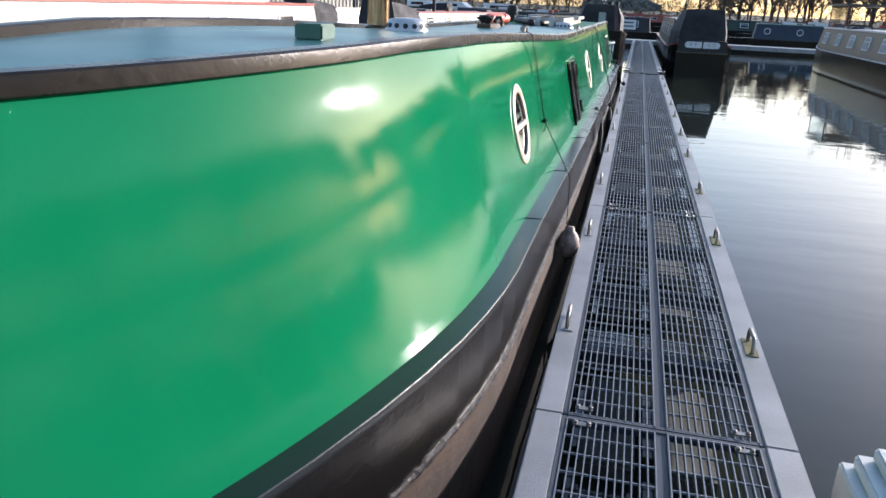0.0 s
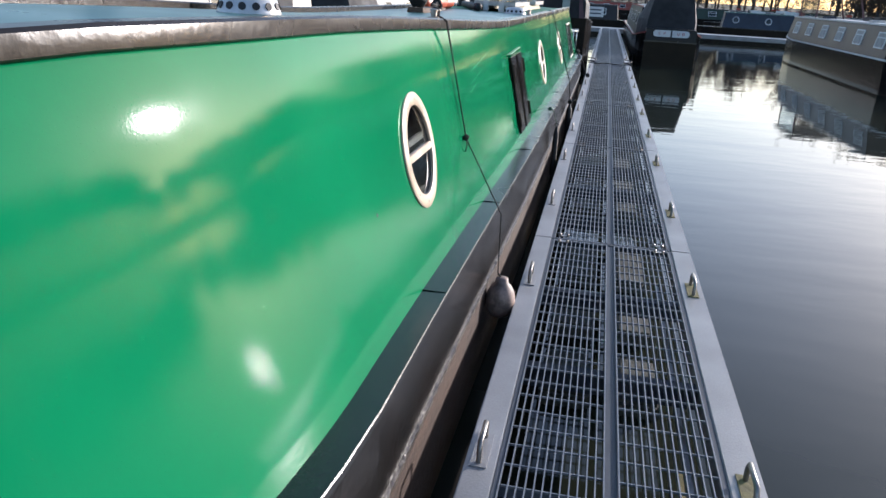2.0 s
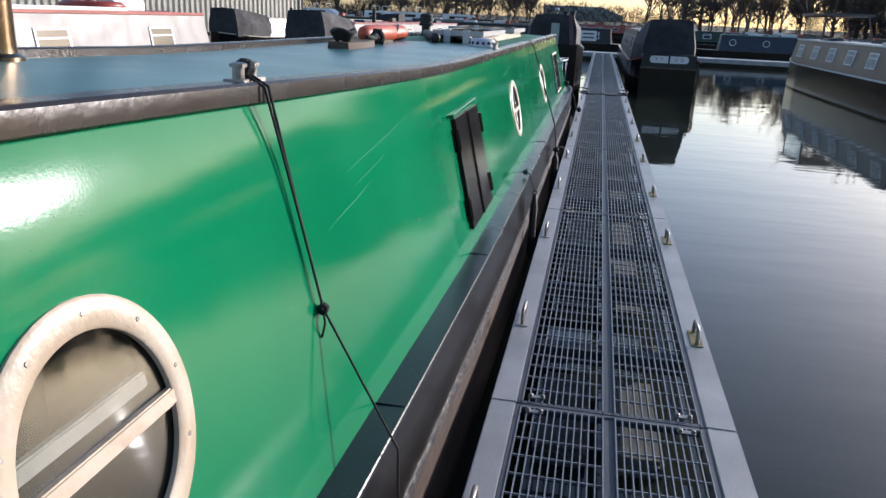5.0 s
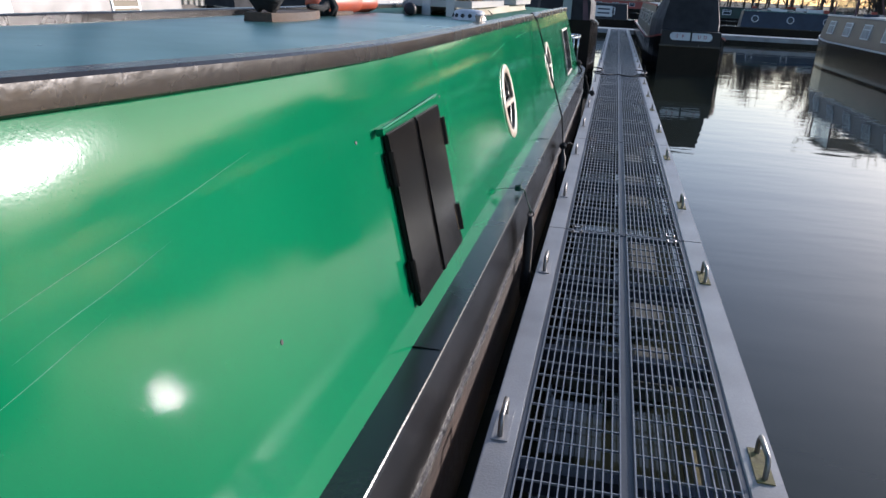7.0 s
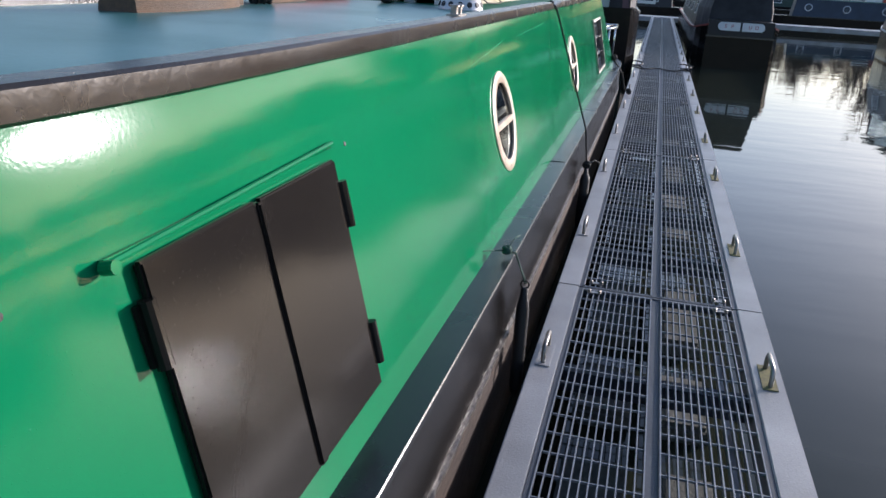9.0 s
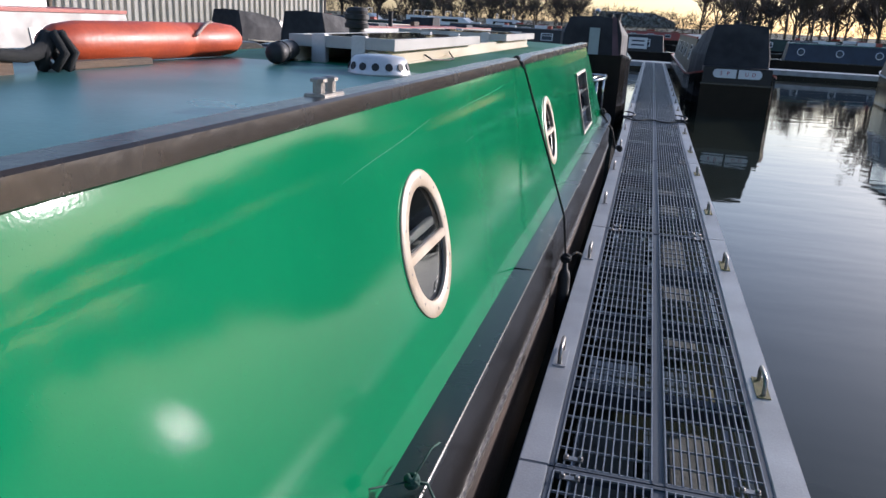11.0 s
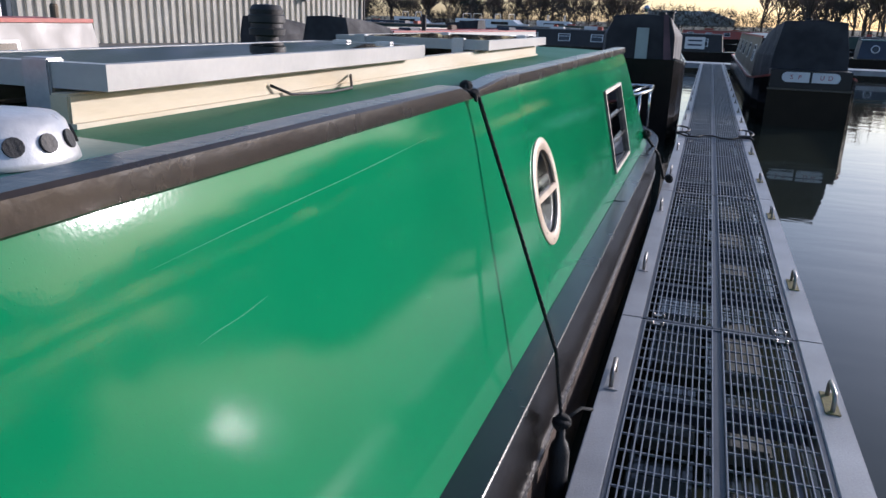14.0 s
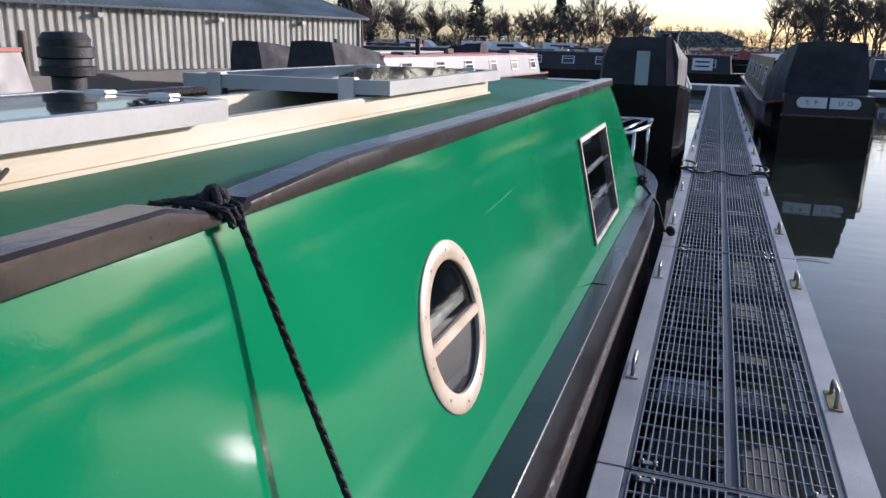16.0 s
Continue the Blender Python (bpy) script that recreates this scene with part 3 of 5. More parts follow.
for y, s in PORTS:
    m = side_frame(y, s)
    bm = bmesh.new()
    ring(bm, 0.165, 0.214, -0.004, 0.008)
    f = smooth_by(part("porthole", bm, CREAM_FRAME, boat, "round porthole with a cream painted frame", m=m), 40)
    bm = boxes((-0.012, 0.0065, -0.17, 0.17, -0.022, 0.006), bevel=0.003)
    part("glazing_bar", bm, CREAM_FRAME, f)
    bm = boxes((-0.035, -0.016, -0.148, 0.140, 0.024, 0.050), bevel=0.003)
    part("inner_bar", bm, BLIND, f, "pale bar behind the glass")
    for lo, hi, nm in ((0.0, 0.2, "upper_pane"), (-0.2, -0.0, "lower_pane")):
        bm = bmesh.new()
        disc_seg(bm, 0.17, lo, hi, -0.010)
        part(nm, bm, GLASS, f)
    bm = bmesh.new()
    for k in range(10):
        a = 2 * math.pi * (k + 0.3) / 10
        lathe(bm, [(0.0045, 0), (0.004, 0.0015)], 6)
        for v in bm.verts[-12:]:
            v.co = (0.0078 + v.co.z, 0.19 * math.cos(a) + v.co.x, 0.19 * math.sin(a) + v.co.y)
    part("screw_heads", bm, STEEL, f)

# side hatch with two black doors
ym, sm = (HATCH[0] + HATCH[1]) / 2, (HATCH[2] + HATCH[3]) / 2
hw, hh = (HATCH[1] - HATCH[0]) / 2, (HATCH[3] - HATCH[2]) / 2 * math.sqrt(1 + LEAN ** 2)
hatch = thing("side_hatch", "", "", None)
hatch.parent = boat
hatch.matrix_basis = side_frame(ym, sm)
for k in ("label", "category"):
    if k in hatch:
        del hatch[k]
for a, b in ((-hw, -0.012), (0.004, hw)):
    d = part("hatch_door", boxes((0.001, 0.017, a, b, -hh, hh), bevel=0.004), HATCH_BLACK, hatch, "black steel hatch door")
part("meeting_strip", boxes((0.001, 0.024, -0.016, 0.010, -hh + 0.004, hh - 0.004), bevel=0.004), HATCH_BLACK, hatch)
for sgn in (-1, 1):
    for z in (-0.62 * hh, 0.62 * hh):
        bm = bmesh.new()
        tube(bm, [(0.016, sgn * (hw + 0.008), z - 0.05), (0.016, sgn * (hw + 0.008), z + 0.05)], 0.0125, 10)
        box(bm, 0.001, 0.009, sgn * (hw + 0.008) - 0.014, sgn * (hw + 0.008) + 0.014, z - 0.045, z + 0.045)
        part("hinge", bm, HATCH_BLACK, hatch, "black barrel hinge", smooth=False)
bm = bmesh.new()
tube(bm, [(0.008, -hw - 0.05, hh + 0.014), (0.008, hw + 0.02, hh + 0.03)], 0.0055, 8)
box(bm, -0.002, 0.008, -hw - 0.05, hw + 0.02, hh + 0.012, hh + 0.022)
tube(bm, [(0.005, -hw - 0.052, hh + 0.012), (0.026, -hw - 0.052, hh + 0.012)], 0.010, 10)
part("drip_rail", bm, GREEN, hatch, "green painted drip rail")

# wear on the paint
for ya, sa, yb, sb in ((9.667, 0.69, 10.698, 0.715), (9.717, 0.575, 9.891, 0.583), (5.283, 0.605, 5.974, 0.679), (5.33, 0.56, 5.668, 0.60), (5.1, 0.5, 5.5, 0.55), (8.6, 0.64, 9.4, 0.70), (12.2, 0.55, 12.6, 0.57)):
    bm = bmesh.new()
    tube(bm, [on_side(ya + (yb - ya) * k / 6, sa + (sb - sa) * (k / 6) + 0.0012 * math.sin(k * 1.3), 0.0001) for k in range(7)], [0.0001, 0.0004, 0.0006, 0.0004, 0.0006, 0.0004, 0.0001], 4)
    part("paint_scratch", bm, SCRATCH, boat, "long pale scratch in the paint")
for y, s in ((6.496, 0.6), (7.444, 0.601), (3.6, 0.35), (5.9, 0.33)):
    part("paint_chip", lathe(bmesh.new(), [(0.006, -0.001), (0.0055, 0.0012), (0.003, 0.0015)], 8), RUBBER, boat, "small dark screw hole", m=side_frame(y, s) @ Matrix.Rotation(radians(90), 4, "Y"))

# small louvred window near the end
ym, sm = (WIN[0] + WIN[1]) / 2, (WIN[2] + WIN[3]) / 2
hw, hh = (WIN[1] - WIN[0]) / 2, (WIN[3] - WIN[2]) / 2 * math.sqrt(1 + LEAN ** 2)
bm = boxes((-0.01, 0.014, -hw - 0.02, -hw + 0.006, -hh - 0.02, hh + 0.02), (-0.01, 0.014, hw - 0.006, hw + 0.02, -hh - 0.02, hh + 0.02),
           (-0.01, 0.0135, -hw + 0.006, hw - 0.006, hh - 0.006, hh + 0.02), (-0.01, 0.0135, -hw + 0.006, hw - 0.006, -hh - 0.02, -hh + 0.006), bevel=0.003)
wf = part("side_window", bm, WINDOW_ALU, boat, "weathered aluminium framed side window", m=side_frame(ym, sm))
for z in (-0.33 * hh, 0.33 * hh):
    part("glazing_bar", boxes((-0.008, 0.006, -hw + 0.006, hw - 0.006, z - 0.006, z + 0.006)), GUNWALE, wf)
g = part("pane", boxes((-0.012, -0.009, -hw + 0.01, hw - 0.01, -hh + 0.01, hh - 0.01)), GLASS, wf)


# ---- on the roof ----
def roof_z(x, y):
    e = on_side(y, s_top(y)).x
    k = (x - CX) / (e - CX)
    return top_z(y) - 0.04 + 0.02 * (1 - k * k)


def mushroom_vent(x, y):
    v = part("mushroom_vent", lathe(bmesh.new(), [(0.115, 0), (0.113, 0.008), (0.098, 0.052), (0.088, 0.062), (0.05, 0.068), (0.0, 0.069)], 28), WHITE_METAL, boat, "white pressed-metal mushroom vent", smooth=True, m=pose(x, y, roof_z(x, y) - 0.002))
    # Black discs give the shade of vent holes that aren't cut.
    for k in range(14):
        a = 2 * math.pi * k / 14
        bm = lathe(bmesh.new(), [(0.0135, -0.002), (0.0135, 0.003)], 12)
        part("vent_hole_disc", bm, RUBBER, v, m=Matrix.Translation((0.1055 * math.cos(a), 0.1055 * math.sin(a), 0.03)) @ Matrix.Rotation(a, 4, "Z") @ Matrix.Rotation(radians(72), 4, "Y"))


for x, y in ((-1.136, 9.73), (-1.44, 4.13)):
    mushroom_vent(x, y)


def flue(x, y, r, h, material, cowl, label):
    z = roof_z(x, y)
    c = part("chimney", lathe(bmesh.new(), [(r * 1.28, 0), (r * 1.28, 0.018), (r * 1.03, 0.03), (r, 0.05), (r, h), (r * 0.9, h), (r * 0.9, h - 0.02)], 28), material, boat, label, m=pose(x, y, z - 0.004))
    smooth_by(c, 40)
    if cowl:
        k = part("cowl", lathe(bmesh.new(), [(r * 1.0, 0), (r * 1.55, 0.004), (r * 1.6, 0.03), (r * 1.4, 0.035), (r * 1.4, 0.055), (r * 1.6, 0.06), (r * 1.6, 0.09), (r * 1.4, 0.095), (r * 1.45, 0.115), (r * 1.2, 0.135), (0, 0.14)], 24), RUBBER, c, "ribbed black cowl", m=pose(0, 0, h - 0.03))
        smooth_by(k, 30)


flue(-2.05, 5.46, 0.077, 0.62, BRONZE, False, "heat-tinted steel chimney flue")
flue(-2.15, 12.1, 0.052, 0.14, RUBBER, True, "black chimney with a ribbed cowl")


def roof_cleat(x, y):
    z = top_z(y)
    bm = bmesh.new()
    box(bm, x - 0.025, x + 0.025, y - 0.055, y + 0.055, z - 0.003, z + 0.006, bevel=0.002)
    tube(bm, [(x, y - 0.03, z + 0.005), (x, y - 0.03, z + 0.032)], 0.014, 8)
    tube(bm, [(x, y + 0.03, z + 0.005), (x, y + 0.03, z + 0.032)], 0.014, 8)
    lathe(bm, [(0.019, 0), (0.019, 0.007), (0.01, 0.01)], 10, (x, y - 0.03, z + 0.03))
    lathe(bm, [(0.019, 0), (0.019, 0.007), (0.01, 0.01)], 10, (x, y + 0.03, z + 0.03))
    part("roof_cleat", bm, STEEL, boat, "small steel roof cleat", smooth=False)


def edge_x(y):
    return on_side(y, s_top(y)).x


for y in (4.92, 8.68):
    roof_cleat(edge_x(y) - 0.03, y)
x, y = -1.32, 2.65
part("roof_box", boxes((x - 0.05, x + 0.05, y - 0.06, y + 0.06, roof_z(x, y) - 0.003, roof_z(x, y) + 0.05), bevel=0.006), mat("faded_green_plastic", (0.05, 0.16, 0.11), 0.5, bump=0.1), boat, "small green roof fitting")


def solar_panel(x0, x1, y0, y1):
    zr = roof_z((x0 + x1) / 2, (y0 + y1) / 2)
    p = thing("solar_panel", "white-framed solar panel on brackets on the boat roof", "solar panel", pose(0, 0, 0), group="solar panels on the roof")
    p.parent = boat
    del p["category"]
    z0, z1 = zr + 0.06, zr + 0.105
    part("frame", boxes((x0, x1, y0, y0 + 0.03, z0, z1), (x0, x1, y1 - 0.03, y1, z0, z1), (x0, x0 + 0.03, y0 + 0.03, y1 - 0.03, z0, z1 - 0.0006), (x1 - 0.03, x1, y0 + 0.03, y1 - 0.03, z0, z1 - 0.0006)), PANEL_FRAME, p, "pale aluminium frame")
    n, k = 4, 9
    for i in range(n):
        for j in range(k):
            w, l = (x1 - x0 - 0.06) / n, (y1 - y0 - 0.06) / k
            part("cell", boxes((x0 + 0.03 + i * w + 0.002, x0 + 0.03 + (i + 1) * w - 0.002, y0 + 0.03 + j * l + 0.002, y0 + 0.03 + (j + 1) * l - 0.002, z1 - 0.012, z1 - 0.004)), PV, p)
    part("backing", boxes((x0 + 0.03, x1 - 0.03, y0 + 0.03, y1 - 0.03, z0 + 0.01, z1 - 0.0065)), WHITE, p)
    g = part("cover_glass", boxes((x0 + 0.03, x1 - 0.03, y0 + 0.03, y1 - 0.03, z1 - 0.0035, z1 - 0.0015)), GLASS, p)
    g.visible_shadow = False
    for y in (y0 - 0.002, y1 - 0.03):
        for x in (x0 + 0.1, x1 - 0.18):
            part("bracket", boxes((x, x + 0.06, y - 0.004, y + 0.035, zr - 0.035, z1 + 0.006), bevel=0.003), ALU, p, "folded metal bracket")
    return p


solar_panel(-1.62, -1.17, 10.0, 11.55)
solar_panel(-1.95, -1.17, 12.4, 13.7)
for x in (-1.25, -1.6):
    y0, y1 = 9.97, 13.7
    zr = roof_z(x, 11)
    bm = boxes((x - 0.022, x + 0.022, y0, y1, zr - 0.012, zr + 0.058), bevel=0.004)
    box(bm, x - 0.034, x + 0.034, y0, y1, zr - 0.02, zr + 0.008)
    part("roof_rail", bm, CREAM_WOOD, boat, "cream painted timber roof rail")

# orange buoy, plank, pole, hose
zr = roof_z(-1.8, 9.2)
p = thing("inflatable_fender", "orange inflatable fender lying on the boat roof", "fender", pose(-1.93, 9.56, zr + 0.066, 0, 0, -4))
prof = [(0.01, -0.42), (0.045, -0.41), (0.075, -0.37), (0.088, -0.31), (0.09, -0.1), (0.088, 0.12), (0.082, 0.13), (0.088, 0.14), (0.09, 0.3), (0.078, 0.37), (0.045, 0.41), (0.01, 0.42)]
part("body", lathe(bmesh.new(), [(r * 0.74, z * 1.22) for r, z in prof], 24), ORANGE, p, smooth=True, m=pose(0, 0, 0, -90, 0, 0))
bm = bmesh.new()
tube(bm, [(0.06 * math.cos(0.3 + i * 0.15) + 0.012, 0.14 + 0.02 * i, 0.067 * math.sin(0.3 + i * 0.15)) for i in range(14)], 0.006, 6)
part("lashing", bm, PINK, p, "pale cord lashing", smooth=True)

zr = roof_z(-1.78, 8.3)
bm = bmesh.new()
secs = []
for i in range(15):
    u = i / 14
    w = 0.10 * math.sin(math.pi * min(1, 0.12 + u * 0.95)) ** 0.5 + 0.01
    y = 7.98 + 0.78 * u
    x = -1.78 - 0.02 * u
    z = zr - 0.006 + 0.03 * (1 - u) * 0
    secs.append([(x - w, y, z), (x + w, y, z), (x + w * 0.92, y, z + 0.045), (x - w * 0.92, y, z + 0.045)])
loft(bm, secs, close=True, caps=True)
solid("gang_plank", bm, WOOD, "dark weathered gang plank lying on the roof", "plank")
zp = zr + 0.04
bm = bmesh.new()
zb = roof_z(-1.78, 8.9)
tube(bm, [(-1.77, 8.55, zp + 0.02), (-1.78, 8.68, zp + 0.016), (-1.79, 8.8, zb + 0.045), (-1.8, 8.88, zb + 0.06), (-1.8, 8.93, zb + 0.09)], [0.012, 0.016, 0.018, 0.024, 0.022], 10)
for i in range(7):
    a = i * 0.9
    tube(bm, [(-1.8 + 0.035 * math.cos(a), 8.92 + 0.04 * math.sin(a), zb + 0.006), (-1.8 + 0.05 * math.cos(a + 0.6), 8.92 + 0.055 * math.sin(a + 0.6), zb + 0.05), (-1.8 + 0.02 * math.cos(a), 8.92 + 0.02 * math.sin(a), zb + 0.105)], 0.013, 6)
solid("knotted_rope", bm, ROPE, "black rope bundle knotted beside the plank", "rope", smooth=True)
bm = bmesh.new()
for i in range(4):
    r = 0.05 + 0.012 * i
    tube(bm, [(-1.78 + r * 0.8 * math.cos(a), 8.08 + r * 0.8 * math.sin(a), zp + 0.02 + 0.014 * i + 0.01 * math.sin(3 * a)) for a in (k * 0.42 for k in range(16))], 0.016, 8)
solid("rope_coil", bm, ROPE, "small black rope coil on the plank", "rope", smooth=True)
zo = roof_z(-1.82, 9.15)
solid("wood_offcut", boxes((-1.86, -1.80, 8.98, 9.36, zo - 0.002, zo + 0.022), bevel=0.004), WOOD, "short brown wooden offcut lying on the roof", "plank")
zr = roof_z(-1.7, 10.2)
bm = bmesh.new()
tube(bm, [(-1.52, 9.68, zr + 0.042), (-1.525, 9.70, zr + 0.042), (-1.54, 9.75, zr + 0.042), (-1.93, 11.1, zr + 0.04)], [0.028, 0.04, 0.037, 0.037], 14)
tube(bm, [(-1.546, 9.77, zr + 0.042), (-1.553, 9.80, zr + 0.042)], 0.0405, 14)
solid("boat_pole", bm, RUBBER, "thick black wrapped pole lying on the roof", "pole", smooth=True)
bm = bmesh.new()
tube(bm, [(-1.222, 10.6, roof_z(-1.22, 10.7) + 0.03), (-1.2, 10.66, roof_z(-1.2, 10.7) + 0.006), (-1.16, 10.8, roof_z(-1.16, 11) + 0.004), (-1.17, 10.95, roof_z(-1.17, 11) + 0.004), (-1.222, 11.05, roof_z(-1.22, 11) + 0.03)], 0.004, 6)
solid("solar_cable", bm, RUBBER, "thin black cable looping from the solar panel", "cable", smooth=True)


# ---- fender lines ----
def sag(a, b, n, drop):
    a, b = Vector(a), Vector(b)
    return [a.lerp(b, i / n) - Vector((0, 0, drop * 4 * (i / n) * (1 - i / n))) for i in range(n + 1)]


def twist_rope(bm, pts, r):
    """A laid rope of three strands along pts."""
    P = [Vector(p) for p in pts]
    dense = []
    for a, b in zip(P, P[1:]):
        k = max(2, int((b - a).length / (r * 1.2)))
        dense += [a.lerp(b, i / k) for i in range(k)]
    dense.append(P[-1])
    for s in range(3):
        tube(bm, [p + Vector((math.cos(i * 0.7 + s * 2.094), 0.6 * math.sin(i * 0.7 + s * 2.094), 0.6 * math.sin(i * 0.7 + s * 2.094))) * r * 0.5 for i, p in enumerate(dense)], r * 0.62, 5)


def knot(bm, at, r, seed):
    rg = random.Random(seed)
    for k in range(4):
        ax = Vector((rg.uniform(-1, 1), rg.uniform(-1, 1), rg.uniform(-1, 1))).normalized()
        u = ax.orthogonal().normalized()
        v = ax.cross(u)
        tube(bm, [Vector(at) + (u * math.cos(a) + v * math.sin(a)) * r for a in (i * 0.63 for i in range(11))], r * 0.5, 6)


GX = side_x(4.8) + 0.125
y = 4.92
line = thing("fender_line", "thin dark cord tied from a roof cleat to a fender", "rope")
bm = bmesh.new()
top = (edge_x(y) - 0.03, y, top_z(y) + 0.02)
lip = (edge_x(y) + 0.024, y, top_z(y) - 0.01)
mid = (edge_x(y) + 0.14, y + 0.02, 0.80)
tube(bm, [top, lip] + sag(lip, mid, 6, 0.004), 0.0032, 6)
tube(bm, [(top[0], y - 0.02, top[2]), (lip[0], y - 0.02, lip[2])] + sag((lip[0], y - 0.02, lip[2]), mid, 6, -0.006), 0.0032, 6)
knot(bm, mid, 0.011, 1)
tube(bm, [mid, (mid[0] + 0.01, mid[1] - 0.015, 0.77), (mid[0] + 0.004, mid[1] - 0.02, 0.735)], 0.003, 5)
tube(bm, sag(mid, (GX, y + 0.02, 0.45), 5, 0.0), 0.003, 6)
tube(bm, [(GX, y + 0.02, 0.45), (GX + 0.008, y + 0.025, 0.15)], 0.003, 6)
knot(bm, (edge_x(y) - 0.03, y, top_z(y) + 0.025), 0.016, 2)
part("cord", bm, ROPE, line, smooth=True)
bm = bmesh.new()
tube(bm, [(GX + 0.008, y + 0.025, 0.15), (GX + 0.02, y + 0.03, 0.13), (GX + 0.01, y + 0.028, 0.10)], 0.005, 6)
part("shackle", bm, ROPE, line, smooth=True)
prof = [(0.012, 0.10), (0.03, 0.095), (0.034, 0.07), (0.05, 0.055), (0.068, 0.02), (0.074, -0.02), (0.07, -0.06), (0.05, -0.095), (0.02, -0.11)]
fd = solid("ball_fender", lathe(bmesh.new(), prof[::-1], 20), PINK, "grubby pale ball fender hanging beside the hull", "fender", smooth=True, m=pose(GX + 0.03, y + 0.03, 0.03))


def tube_fender(y, ztop, h, r):
    x = side_x(y) + 0.115 + r
    prof = [(0.008, 0.05), (0.014, 0.045), (0.016, 0.01), (r * 0.8, -0.01), (r, -0.04), (r, -h + 0.05), (r * 0.8, -h + 0.015), (0.012, -h)]
    f = thing("hull_fender", "black rubber tube fender hanging against the hull", "fender", pose(x, y, ztop), group="black fenders")
    smooth_by(part("body", lathe(bmesh.new(), prof[::-1], 16), RUBBER, f), 50)
    bm = bmesh.new()
    tube(bm, [(0.016 * math.cos(a), 0, 0.062 + 0.016 * math.sin(a)) for a in (k * 0.63 for k in range(11))], 0.004, 6)
    part("eye", bm, RUBBER, f)
    return x


x = tube_fender(8.56, 0.25, 0.42, 0.026)
bm = bmesh.new()
g = (side_x(8.5) + 0.07, 8.5, 0.462)
knot(bm, g, 0.014, 5)
tube(bm, [g, (g[0] + 0.03, 8.52, 0.45), (x, 8.56, 0.315)], 0.003, 5)
tube(bm, [g, (g[0] + 0.028, 8.53, 0.44), (x + 0.004, 8.565, 0.315)], 0.003, 5)
tube(bm, [g, (g[0] - 0.09, 8.42, 0.47), (g[0] - 0.1, 8.4, 0.475)], 0.0025, 5)
tube(bm, [g, (g[0] + 0.01, 8.62, 0.475), (g[0] + 0.02, 8.66, 0.47)], 0.0025, 5)
solid("twine", bm, ROPE_GREEN, "green twine tied at the gunwale", "twine", smooth=True)

y = 11.08
x = tube_fender(11.14, 0.13, 0.4, 0.035)
bm = bmesh.new()
lip = (edge_x(y) + 0.03, y, top_z(y) - 0.04)
low = (side_x(y) + 0.118, y + 0.04, 0.45)
twist_rope(bm, [lip, *sag(lip, low, 5, 0.0)[1:]], 0.0062)
twist_rope(bm, [low, (x, 11.14, 0.2)], 0.0062)
twist_rope(bm, [(edge_x(y) - 0.085, y - 0.05, top_z(y) - 0.02), (edge_x(y) - 0.05, y - 0.015, top_z(y) - 0.016), lip], 0.0062)
for k, dy in enumerate((-0.028, 0.0, 0.024)):
    twist_rope(bm, [(edge_x(y) - 0.07, y + dy, top_z(y) - 0.05), (edge_x(y) - 0.055, y + dy, top_z(y) - 0.018), (edge_x(y) - 0.01, y + dy, top_z(y) - 0.018), (edge_x(y) + 0.02, y + dy * 0.6, top_z(y) - 0.026), (edge_x(y) + 0.026, y + dy * 0.4, top_z(y) - 0.05)], 0.0062)
knot(bm, (edge_x(y) - 0.01, y, top_z(y) - 0.012), 0.014, 8)
knot(bm, (x, 11.14, 0.2), 0.022, 9)
tube(bm, [(x, 11.14, 0.2), (x + 0.05, 11.22, 0.22), (x + 0.08, 11.28, 0.19)], 0.006, 6)
solid("fender_rope", bm, ROPE, "black laid rope tied over the roof edge", "rope", smooth=True)


